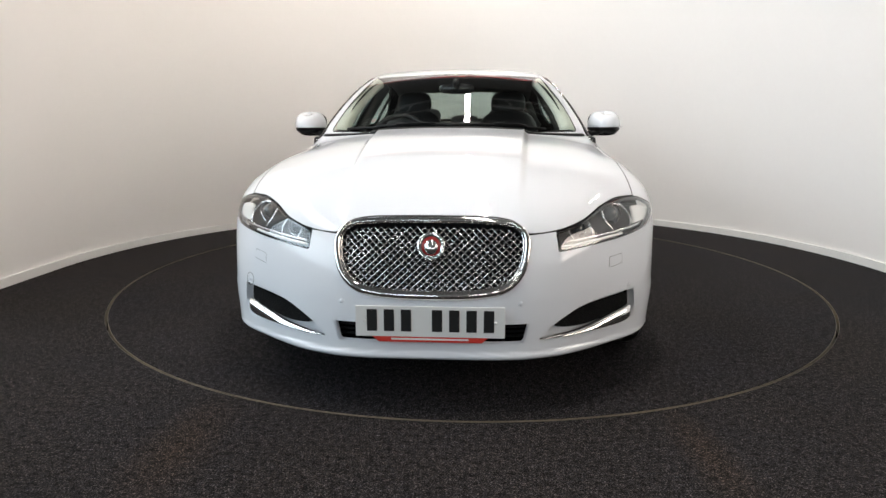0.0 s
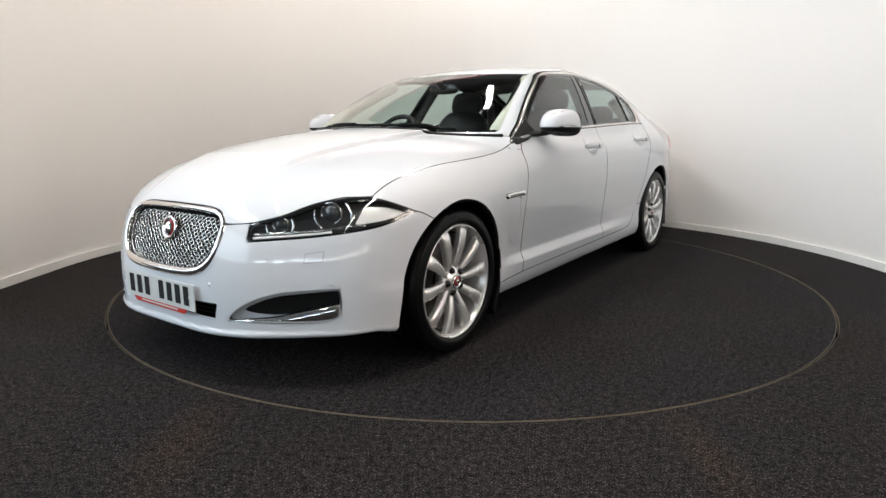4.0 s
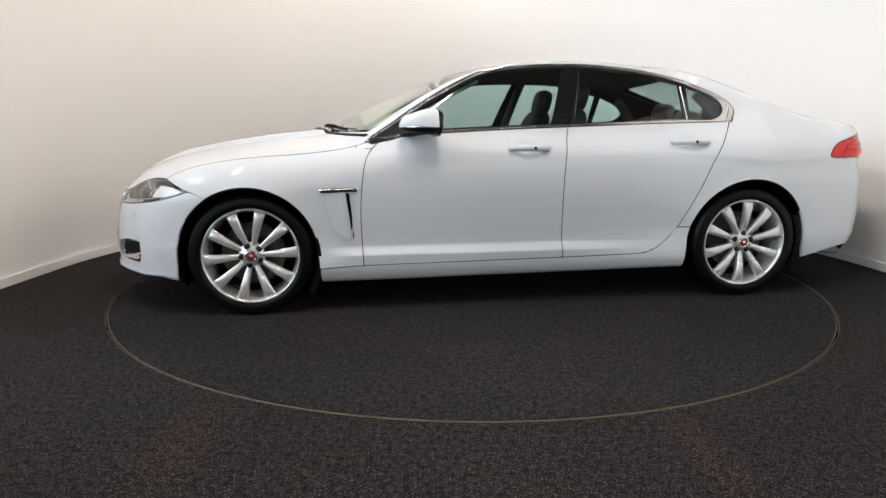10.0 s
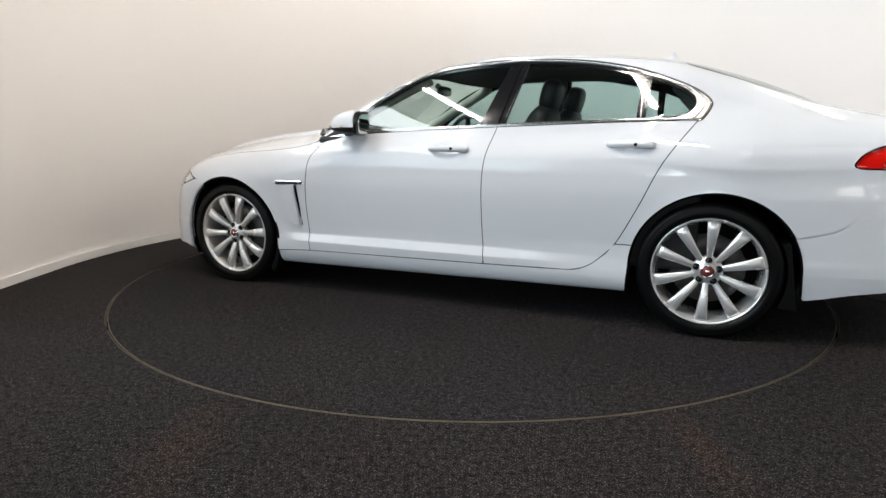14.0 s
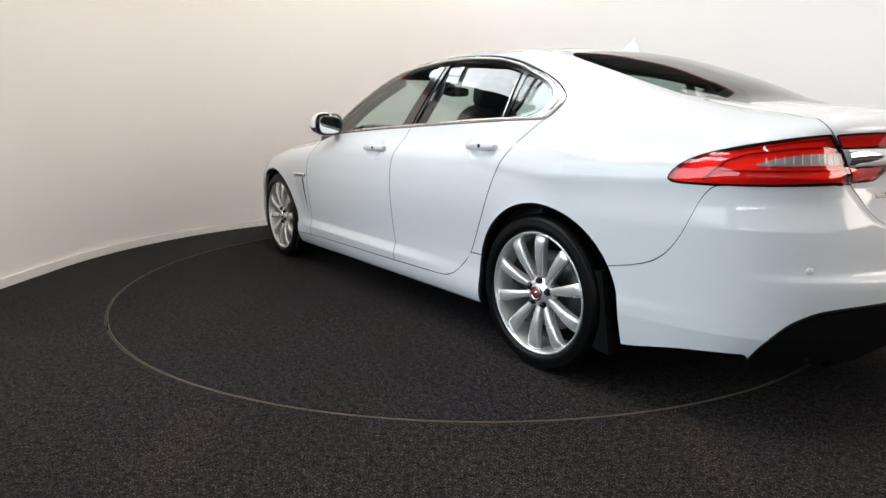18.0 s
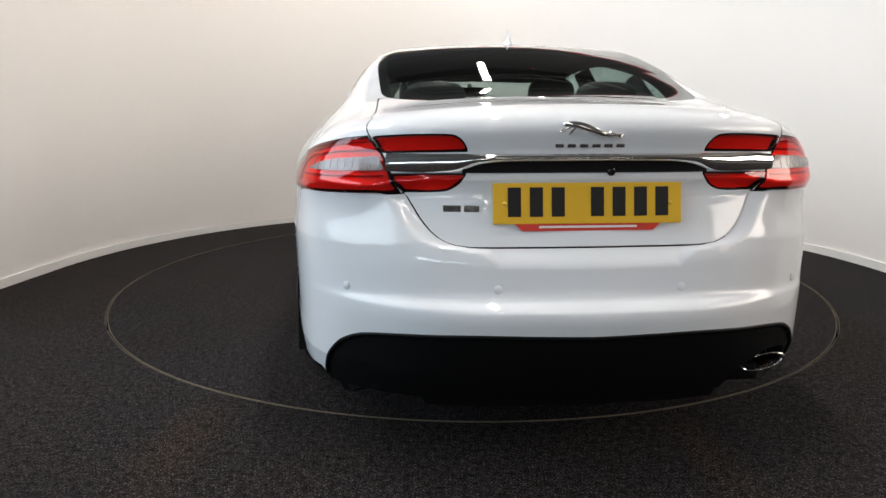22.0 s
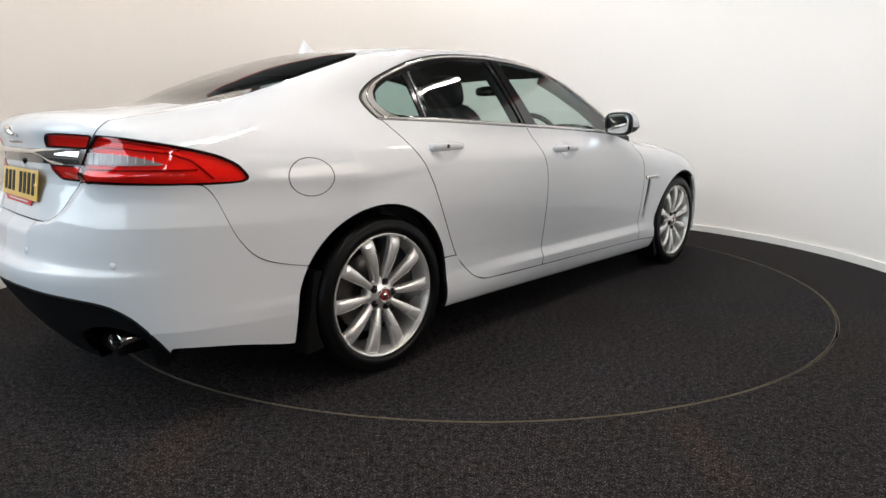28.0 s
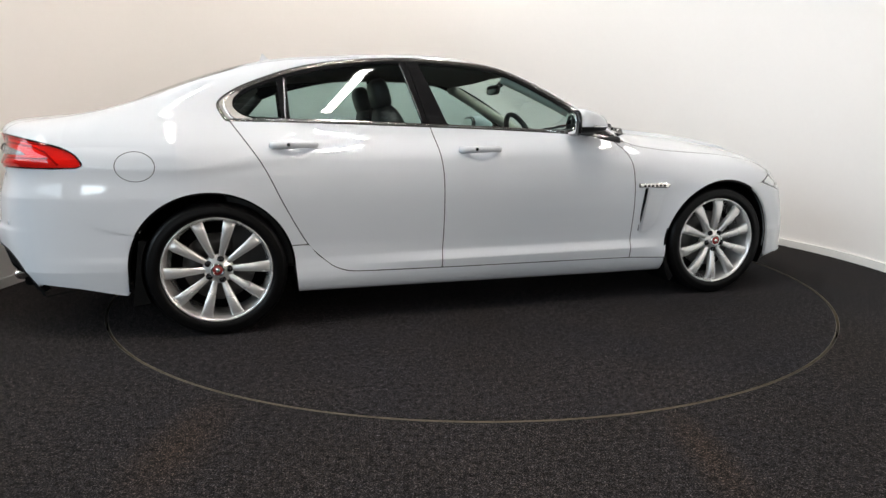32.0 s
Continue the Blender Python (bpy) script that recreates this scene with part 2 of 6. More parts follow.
def studio():
    floor = ring_solid("floor", TABLE_R + 0.0129, 8.2, -0.12, 0.0, CARPET)
    tagged(floor, "dark charcoal needle-felt carpet floor round a turntable", "floor", kind="structure")
    base = ring_solid("ground", 0.0, 8.2, -0.2, -0.121, LINER)
    tagged(base, "dark pit floor below the turntable", "ground", kind="structure")
    trim = ring_solid("trim", TABLE_R + 0.0115, TABLE_R + 0.0128, -0.06, 0.0004, BRASS)
    tagged(trim, "thin worn brass edge round the turntable", "trim", kind="structure")
    wall = ring_solid("wall_round", WALL_R, WALL_R + 0.1, 0.0, 3.1, WALLM, -48, 205, 160, at=ROOM, straight=178)
    tagged(wall, "curved matt white studio wall", "wall", kind="structure")
    skirt = ring_solid("baseboard", WALL_R - 0.018, WALL_R - 0.001, 0.001, 0.062, SKIRT, -48, 205, 160, at=ROOM, straight=178)
    tagged(skirt, "white painted skirting board along the curved wall", "baseboard", kind="structure")
    cope = ring_solid("trim", WALL_R - 0.004, WALL_R + 0.11, 3.1, 3.16, REDTRIM, -48, 205, 160, at=ROOM, straight=178)
    tagged(cope, "red painted coping along the top of the curved wall", "trim", kind="structure")
    hall = box_bm(26, 30, 9.715, pose(0.2, -2.0, 4.7425))
    me = bpy.data.meshes.new("wall_hall")
    bmesh.ops.reverse_faces(hall, faces=hall.faces[:])
    hall.to_mesh(me)
    hall.free()
    me.materials.append(HALLM)
    tagged(new("wall_hall", me), "dark grey cladding of the hall round the studio", "wall", kind="structure")


studio()


def turntable():
    t = thing("turntable", "round turntable covered in dark charcoal carpet", "turntable", pose(AXIS[0], AXIS[1], 0))
    o = (0, 0)
    ring_solid("carpet_disc", 0.0, TABLE_R - 0.003, -0.012, 0.0, CARPET_T, at=o, parent=t)
    ring_solid("edge_band", TABLE_R - 0.003, TABLE_R, -0.06, -0.002, BRASS, at=o, parent=t)
    ring_solid("deck", 0.0, TABLE_R - 0.02, -0.10, -0.0125, LINER, at=o, parent=t)
    return t


TABLE = turntable()


# ---- lamps of the hall ----
TUBE = mat("fluorescent_tube", (0.9, 0.9, 0.9), 0.5, emit=((1.0, 0.97, 0.93), 10.0))
PANEL = mat("daylight_pane", (0.8, 0.8, 0.8), 0.5, emit=((1.0, 0.98, 0.95), 0.3))


def strip_light(x, y, z, length, turn=0.0, watts=40.0):
    t = thing("strip_light", "white fluorescent strip light hanging from the hall ceiling", "strip light", pose(x, y, z, 0, 0, turn), "strip lights")
    part("housing", box_bm(0.15, length, 0.05, pose(0, 0, 0.05), 0.01), SKIRT, t)
    part("diffuser", box_bm(0.10, length - 0.04, 0.035, pose(0, 0, 0.005), 0.012), TUBE, t)
    lamp = area("strip_lamp", (x, y, z - 0.02), (x, y, 0), 0.10, length - 0.06, watts, (1.0, 0.92, 0.84))
    lamp.rotation_euler = (0, 0, radians(turn))
    return t


# The last two, off the row, are added fill for walls and doors.
STRIPS = [(0.3, 1.9, 4.4, 66), (0.35, 6.1, 4.4, 50), (0.3, -1.3, 4.4, 4), (0.3, -4.3, 4.4, 4), (0.3, -7.3, 4.4, 4), (-2.5, 2.2, 5.0, 46), (4.5, 4.8, 5.4, 34)]
for sx, sy, sz, sw in STRIPS:
    strip_light(sx, sy, sz, 1.6, 0, sw)


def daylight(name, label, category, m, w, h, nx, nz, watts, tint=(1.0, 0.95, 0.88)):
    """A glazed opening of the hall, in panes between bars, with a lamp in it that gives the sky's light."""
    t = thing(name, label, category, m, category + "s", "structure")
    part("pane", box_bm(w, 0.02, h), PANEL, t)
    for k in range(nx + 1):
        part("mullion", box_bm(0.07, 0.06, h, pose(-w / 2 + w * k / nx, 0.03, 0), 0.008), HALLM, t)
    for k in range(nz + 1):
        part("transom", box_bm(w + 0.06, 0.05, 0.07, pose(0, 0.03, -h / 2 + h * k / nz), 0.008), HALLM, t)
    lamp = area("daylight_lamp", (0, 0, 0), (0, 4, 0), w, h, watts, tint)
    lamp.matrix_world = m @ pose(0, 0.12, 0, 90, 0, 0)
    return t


BEAM = mat("grey_painted_steel", (0.34, 0.34, 0.33), 0.5, grain=0.05, stain=0.1)


def roof_beam(y):
    """A lattice girder across the hall under its roof."""
    t = thing("roof_beam", "grey steel lattice girder under the hall roof", "beam", pose(0.2, y, 8.6), "roof beams", "structure")
    for z in (0.0, 0.7):
        part("chord", box_bm(25.6, 0.12, 0.10, pose(0, 0, z), 0.01, 1), BEAM, t)
    for k in range(16):
        x0 = -12.0 + 1.5 * k
        m = pose(x0 + 0.75, 0, 0.35, 0, 42.0 if k % 2 else -42.0, 0)
        part("brace", box_bm(0.06, 0.06, 0.98, m, 0.006, 1), BEAM, t)
    return t


for by in (-13.5, -9.5, -5.5, -1.5, 2.5, 6.5, 10.5):
    roof_beam(by)

COOL = (0.78, 0.91, 1.0)
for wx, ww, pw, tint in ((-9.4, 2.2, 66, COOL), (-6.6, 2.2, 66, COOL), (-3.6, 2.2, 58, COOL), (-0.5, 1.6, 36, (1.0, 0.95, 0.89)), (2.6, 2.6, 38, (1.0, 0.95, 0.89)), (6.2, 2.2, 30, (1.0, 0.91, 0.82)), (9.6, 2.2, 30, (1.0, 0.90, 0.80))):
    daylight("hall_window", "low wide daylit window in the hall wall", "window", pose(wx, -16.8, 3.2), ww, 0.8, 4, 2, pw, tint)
daylight("hall_window", "tall daylit industrial window in the hall wall", "window", pose(-12.6, -5.0, 5.6, 0, 0, -90), 18.0, 6.0, 12, 4, 1090, (0.68, 0.86, 1.0))
daylight("roof_light", "long glazed strip in the hall roof", "roof light", pose(-8.1, 4.0, 9.45, -90, 0, 90), 16.0, 1.9, 7, 1, 800, (0.90, 0.96, 1.0))
# Added fill, out of view: warm light for the left side of the studio.
daylight("warm_fill_window", "added broad window, unseen, that fills the left wall with warm light", "clerestory window", pose(12.9, -0.5, 5.6, 0, 0, 90), 13.0, 4.4, 13, 3, 1110, (1.0, 0.88, 0.77))


# ---- the car's outer skin: one smooth implicit body, from which all panels are cut ----
def curve(knots):
    """A smooth one-way function through (x, value) knots, as a table that is quick to read."""
    k = np.asarray(sorted(knots), float)
    x, y = k[:, 0], k[:, 1]
    h, d = np.diff(x), np.diff(y) / np.diff(x)
    m = np.empty(len(x))
    m[0], m[-1] = d[0], d[-1]
    for i in range(1, len(x) - 1):
        if d[i - 1] * d[i] <= 0:
            m[i] = 0
        else:
            w1, w2 = 2 * h[i] + h[i - 1], h[i] + 2 * h[i - 1]
            m[i] = (w1 + w2) / (w1 / d[i - 1] + w2 / d[i])
    tx = np.linspace(x[0], x[-1], 1200)
    i = np.clip(np.searchsorted(x, tx, side="right") - 1, 0, len(x) - 2)
    s = (tx - x[i]) / h[i]
    ty = (1 + 2 * s) * (1 - s) ** 2 * y[i] + s * (1 - s) ** 2 * h[i] * m[i] + s * s * (3 - 2 * s) * y[i + 1] + s * s * (s - 1) * h[i] * m[i + 1]
    for _ in range(6):
        ty[1:-1] = (ty[:-2] + 2 * ty[1:-1] + ty[2:]) / 4
    return lambda q: np.interp(q, tx, ty)


def smax(a, b, k):
    h = np.maximum(k - np.abs(a - b), 0) / k
    return np.maximum(a, b) + h * h * k / 4


def smin(a, b, k):
    h = np.maximum(k - np.abs(a - b), 0) / k
    return np.minimum(a, b) - h * h * k / 4


PLAN = curve([(-2.8, 0.90), (-2.2, 0.915), (-1.75, 0.928), (-1.45, 0.934), (-1.0, 0.925), (-0.3, 0.92), (0.5, 0.918), (1.0, 0.922), (1.45, 0.936), (1.8, 0.93), (2.2, 0.92), (2.6, 0.91)])
SECTION = curve([(0.0, -0.20), (0.13, -0.12), (0.16, -0.085), (0.19, -0.063), (0.24, -0.048), (0.30, -0.036), (0.36, -0.021), (0.385, -0.017), (0.42, -0.026), (0.5, -0.02), (0.6, -0.006), (0.70, 0.0), (0.78, -0.002), (0.86, -0.013), (0.93, -0.04), (0.99, -0.085), (1.04, -0.14), (1.15, -0.32), (1.4, -0.7)])
DOOR_SECTION = curve([(0.0, -0.20), (0.13, -0.110), (0.16, -0.068), (0.19, -0.044), (0.22, -0.029), (0.245, -0.0215), (0.262, -0.019), (0.285, -0.0185), (0.33, -0.0215), (0.372, -0.0245), (0.42, -0.0240), (0.5, -0.0165), (0.6, -0.006), (0.70, 0.0), (0.78, -0.002), (0.86, -0.013), (0.93, -0.04), (0.99, -0.085), (1.04, -0.14), (1.15, -0.32), (1.4, -0.7)])
# the crease along the foot of the doors: a shelf that stands out and fades at both ends
LEDGE = curve([(0.0, 0.0), (0.245, 0.0), (0.262, 0.0012), (0.29, 0.0050), (0.314, 0.0102), (0.319, 0.0112), (0.323, 0.0108), (0.327, 0.0094), (0.364, -0.0038), (0.369, -0.0050), (0.375, -0.0052), (0.40, -0.0036), (0.46, 0.0), (1.4, 0.0)])
LEDGE_FADE = curve([(-3.0, 0.0), (-0.95, 0.0), (-0.80, 0.10), (-0.55, 0.55), (-0.30, 0.92), (-0.1, 1.0), (0.70, 1.0), (0.86, 0.85), (0.97, 0.40), (1.06, 0.0), (3.0, 0.0)])
NOSE = curve([(0.0, 2.28), (0.15, 2.30), (0.195, 2.338), (0.210, 2.353), (0.218, 2.3585), (0.228, 2.3575), (0.236, 2.353), (0.243, 2.348), (0.26, 2.348), (0.34, 2.35), (0.42, 2.346), (0.5, 2.335), (0.6, 2.31), (0.68, 2.288), (0.74, 2.255), (0.82, 2.18), (0.95, 2.0)])
NOSE_WRAP = curve([(0, 0), (0.2, 0.002), (0.3, 0.012), (0.45, 0.062), (0.55, 0.12), (0.66, 0.2), (0.78, 0.30), (0.87, 0.43), (0.93, 0.60), (1.1, 1.4)])
TAIL = curve([(0.0, 2.42), (0.2, 2.46), (0.3, 2.52), (0.42, 2.585), (0.48, 2.606), (0.515, 2.611), (0.538, 2.608), (0.552, 2.590), (0.562, 2.573), (0.575, 2.566), (0.61, 2.560), (0.66, 2.553), (0.70, 2.541), (0.75, 2.524), (0.80, 2.508), (0.87, 2.480), (0.95, 2.485), (1.02, 2.512), (1.06, 2.52), (1.2, 2.5)])
TAIL_SIDE = curve([(0.0, 2.42), (0.2, 2.46), (0.3, 2.515), (0.42, 2.565), (0.48, 2.584), (0.515, 2.591), (0.536, 2.589), (0.548, 2.577), (0.558, 2.563), (0.572, 2.557), (0.64, 2.548), (0.70, 2.534), (0.75, 2.517), (0.80, 2.502), (0.87, 2.485), (0.95, 2.485), (1.02, 2.512), (1.06, 2.52), (1.2, 2.5)])
TAIL_WRAP = curve([(0, 0), (0.25, 0.008), (0.4, 0.028), (0.52, 0.06), (0.62, 0.11), (0.70, 0.165), (0.78, 0.26), (0.835, 0.39), (0.88, 0.57), (0.93, 0.85), (1.1, 1.6)])
BOOT_EDGE = curve([(0.60, 12.0), (0.69, 18.0), (0.700, 24.5), (0.72, 28.5), (0.761, 32.0), (0.80, 34.2), (0.844, 36.6), (0.90, 38.4), (0.95, 40.2), (0.994, 42.4), (1.04, 44.4), (1.2, 50)])
HOOD = curve([(0.3, 1.06), (0.8, 1.04), (1.0, 1.022), (1.135, 1.008), (1.4, 0.98), (1.6, 0.95), (1.85, 0.902), (2.0, 0.862), (2.1, 0.828), (2.2, 0.785), (2.28, 0.745), (2.45, 0.64)])
DECK = curve([(-3.0, 1.05), (-2.55, 1.064), (-2.4, 1.08), (-2.2, 1.10), (-1.9, 1.125), (-1.5, 1.12), (-1.0, 1.08), (-0.3, 1.06), (0.3, 1.06)])
ROOF = curve([(-2.9, 0.60), (-2.6, 0.79), (-2.4, 0.915), (-2.3, 0.985), (-2.05, 1.10), (-1.8, 1.218), (-1.5, 1.326), (-1.3, 1.378), (-1.1, 1.408), (-0.9, 1.422), (-0.65, 1.437), (-0.4, 1.443), (-0.15, 1.432), (0.1, 1.400), (0.35, 1.335), (0.6, 1.238), (0.85, 1.122), (1.05, 1.02), (1.3, 0.89), (1.8, 0.6)])
CABIN = curve([(-2.6, 0.62), (-2.2, 0.70), (-1.8, 0.75), (-1.4, 0.795), (-1.0, 0.815), (-0.4, 0.815), (0.2, 0.81), (0.6, 0.80), (0.9, 0.785), (1.2, 0.76)])


def skin(p):
    """Below 0 inside the car's outer skin."""
    x, y, z = p[:, 0], np.abs(p[:, 1]), p[:, 2]
    wing = np.clip((x - 0.7) / 0.5, 0, 1)
    zs = z - 0.045 * wing * np.clip((z - 0.72) / 0.1, 0, 1)
    mid = np.clip((1.55 - np.abs(x)) / 0.4, 0, 1)
    rw = np.hypot(np.abs(x) - 1.4545, z - 0.333)
    flare = 0.0055 * np.clip(1 - (rw - 0.36) / 0.09, 0, 1) ** 2 * np.clip((z - 0.35) / 0.15, 0, 1)
    side = y + 0.09 * np.clip((-1.6 - x) / 0.5, 0, 1) * np.clip((z - 0.68) / 0.25, 0, 1) - (PLAN(x) + (1 - mid) * SECTION(zs) + mid * DOOR_SECTION(zs) + flare + LEDGE_FADE(x) * LEDGE(z))
    for hx, hz in ((-0.085, 0.905), (-1.055, 0.936)):
        side = side + 0.027 * np.exp(-((np.abs(x - hx) / 0.066) ** 2 + (np.abs(z - hz) / 0.046) ** 2) ** 2.2)
    nose = (x - NOSE(z) + NOSE_WRAP(y)) * 0.8
    deg = np.degrees(np.arctan2(y, np.maximum(-1.75 - x, 0.05)))
    out = np.maximum((deg - BOOT_EDGE(z)) / 70, 0.697 - z)
    sunk = 1 - np.clip((out + 0.004) / 0.056, 0, 1)
    sunk = sunk * sunk * (3 - 2 * sunk)
    sunk = sunk * np.clip((0.875 - z) / 0.05, 0, 1)
    edge = np.clip((y - 0.36) / 0.3, 0, 1)
    edge = edge * edge * (3 - 2 * edge)
    back = TAIL(z) * (1 - edge) + TAIL_SIDE(z) * edge - 0.020 * sunk
    tail = (-x - back + np.maximum(back - 2.535, 0) * np.clip(y / 0.8, 0, 1) ** 2 + TAIL_WRAP(y)) * 0.8
    q = np.clip((0.335 + 0.075 * np.clip(2.2 - x, 0, 1.2) - y) / 0.032, 0, 1)
    bulge = 0.022 * q * q * (3 - 2 * q) * np.clip((2.22 - x) / 0.35, 0, 1)
    hood = HOOD(x) + bulge - 0.012 - 0.10 * (y / 0.8) ** 2.4 * np.clip((x - 0.2) / 0.6, 0.35, 1)
    deck = DECK(x) - 0.07 * (y / 0.75) ** 2.5
    w = np.clip((x + 0.2) / 0.8, 0, 1)
    top = (z - (w * hood + (1 - w) * deck)) * 0.93
    low = smax(smax(nose, side, 0.09), tail, 0.10)
    low = smax(low, top, 0.10 + 0.06 * np.clip((x - 0.6) / 0.6, 0, 1))
    rise = 0.024 * np.clip((0.7 - x) / 1.7, 0, 1) * np.clip((1.3 + x) / 0.1, 0, 1)
    rise = rise + (0.044 + 0.014 * np.clip((y - 0.45) / 0.35, 0, 1)) * np.clip((x - 1.72) / 0.22, 0, 1)
    low = smax(low, 0.16 + rise - z + 0.02 * np.clip((-x - 1.9) / 0.4, 0, 1), 0.03)
    f = np.clip((x + 1.0) / 1.4, 0, 1)
    f = f * f * (3 - 2 * f)
    bow = 0.42 - 0.52 * np.clip(z - 1.0, 0, 0.38)
    xe = x + y * y * (f * bow - (1 - f) * 0.20)
    dz = z - 1.0
    roof = (z - (ROOF(xe) - (0.07 + 0.015 * f + 0.045 * np.clip((-1.15 - x) / 0.5, 0, 1)) * y * y)) * 0.85
    cab = (y - (CABIN(x) - 0.46 * dz - 0.30 * dz * dz)) * 0.85
    high = smax(smax(roof, cab, 0.075 - 0.025 * f), 0.9 - z, 0.02)
    k = 0.03 + 0.12 * np.clip((-0.9 - x) / 0.7, 0, 1) * np.clip((y - 0.40) / 0.22, 0, 1)
    return smin(low, high, k)


def cast(o, d, lo=0.05, hi=1.8):
    a, b = np.full(len(o), lo), np.full(len(o), hi)
    for _ in range(24):
        m = (a + b) / 2
        inside = skin(o + m[:, None] * d) < 0
        a, b = np.where(inside, m, a), np.where(inside, b, m)
    return o + ((a + b) / 2)[:, None] * d


def skin_normals(p, e=0.002):
    n = np.stack([skin(p + np.eye(3)[i] * e) - skin(p - np.eye(3)[i] * e) for i in range(3)], -1)
    return n / np.linalg.norm(n, axis=1)[:, None]


CF, CR, CZ = 1.5, -1.75, 0.62     # ends and height of the core from which the skin is reached


def master(dx=0.012, da=0.85, db=0.5, de=0.46):
    """The left half of the skin as a fine sheet of triangles."""
    na, nb = int(90 / da), int(90 / db)
    s = [(CF, math.radians(90 - 90 * i / na)) for i in range(na)] + [(x, 0.0) for x in np.linspace(CF, CR, int((CF - CR) / dx))] + [(CR, -math.radians(90 * (i + 1) / nb)) for i in range(nb)]
    e = np.radians(np.sort(np.concatenate([np.arange(-36, 90.01, de), np.arange(-19.9, -14.6, 0.16) + 0.003])))
    e[-1] = math.pi / 2
    s = np.asarray(s)
    A, E = np.meshgrid(s[:, 1], e, indexing="ij")
    X = np.repeat(s[:, 0], len(e))
    A, E = A.ravel(), E.ravel()
    o = np.stack([X, 0 * X, 0 * X + CZ], -1)
    d = np.stack([np.sin(A) * np.cos(E), np.cos(A) * np.cos(E), np.sin(E)], -1)
    p = cast(o, d)
    p[:, 1] = np.maximum(p[:, 1], 0)
    n, m = len(s), len(e)
    i, j = np.meshgrid(np.arange(n - 1), np.arange(m - 1), indexing="ij")
    q = (i * m + j).ravel()
    t = np.concatenate([np.stack([q, q + m + 1, q + 1], -1), np.stack([q, q + m, q + m + 1], -1)])
    return p, skin_normals(p), t


SKIN_P, SKIN_N, SKIN_T = master()


def clip(p, n, t, f):
    """Keeps the part of the sheet where f < 0, cutting the triangles on the edge."""
    ins = f < 0
    c = ins[t].sum(1)
    keep = t[c == 3]
    cut = t[(c == 1) | (c == 2)]
    if len(cut) == 0:
        return compact(p, n, keep)
    one = ins[cut].sum(1) == 1
    odd = np.where(one[:, None], ins[cut], ~ins[cut]).argmax(1)
    r = np.arange(len(cut))
    a, b, d = cut[r, odd], cut[r, (odd + 1) % 3], cut[r, (odd + 2) % 3]
    lo, hi = np.minimum(a, b), np.maximum(a, b)
    lo2, hi2 = np.minimum(a, d), np.maximum(a, d)
    keys = np.concatenate([lo.astype(np.int64) * len(p) + hi, lo2.astype(np.int64) * len(p) + hi2])
    uniq, inv = np.unique(keys, return_inverse=True)
    u, v = uniq // len(p), uniq % len(p)
    w = np.clip(f[u] / (f[u] - f[v]), 0, 1)[:, None]
    np_, nn = p[u] * (1 - w) + p[v] * w, n[u] * (1 - w) + n[v] * w
    e1, e2 = inv[:len(cut)] + len(p), inv[len(cut):] + len(p)
    tri = [keep, np.stack([a, e1, e2], -1)[one], np.stack([e1, b, d], -1)[~one], np.stack([e1, d, e2], -1)[~one]]
    return compact(np.concatenate([p, np_]), np.concatenate([n, nn]), np.concatenate(tri))


def compact(p, n, t):
    used = np.unique(t)
    idx = np.zeros(len(p), int)
    idx[used] = np.arange(len(used))
    return p[used], n[used], idx[t]


def region(poly, q):
    """Signed distance of points q (N, 2) to a closed outline, below 0 inside."""
    a = np.asarray(poly, float)
    b = np.roll(a, -1, 0)
    out = np.empty(len(q))
    lo, hi = a.min(0) - 0.06, a.max(0) + 0.06
    near = ((q > lo) & (q < hi)).all(1)
    out[~near] = 0.06
    z = q[near]
    best, odd = np.full(len(z), 1e9), np.zeros(len(z), bool)
    for (ax, ay), (bx, by) in zip(a, b):
        dx, dy = bx - ax, by - ay
        l2 = dx * dx + dy * dy
        if l2 < 1e-14:
            continue
        k = np.clip(((z[:, 0] - ax) * dx + (z[:, 1] - ay) * dy) / l2, 0, 1)
        best = np.minimum(best, (z[:, 0] - ax - k * dx) ** 2 + (z[:, 1] - ay - k * dy) ** 2)
        if ay != by:
            odd ^= ((ay > z[:, 1]) != (by > z[:, 1])) & (z[:, 0] < ax + (z[:, 1] - ay) / dy * dx)
    out[near] = np.where(odd, -1, 1) * np.sqrt(best)
    return out


def smooth_outline(pts, step=6, sharp=()):
    """A closed outline through points, rounded but for the corners named in sharp."""
    p = np.asarray(pts, float)
    n = len(p)
    out = []
    for i in range(n):
        p0, p1, p2, p3 = p[i - 1], p[i], p[(i + 1) % n], p[(i + 2) % n]
        m1 = (p2 - p1) * 0.5 if i in sharp else (p2 - p0) / 2
        m2 = (p2 - p1) * 0.5 if (i + 1) % n in sharp else (p3 - p1) / 2
        l = np.linalg.norm(p2 - p1)
        for m in (m1, m2):
            k = np.linalg.norm(m)
            if k > l:
                m *= l / k
        for j in range(step):
            s = j / step
            out.append((1 + 2 * s) * (1 - s) ** 2 * p1 + s * (1 - s) ** 2 * m1 + s * s * (3 - 2 * s) * p2 + s * s * (s - 1) * m2)
    return np.asarray(out)


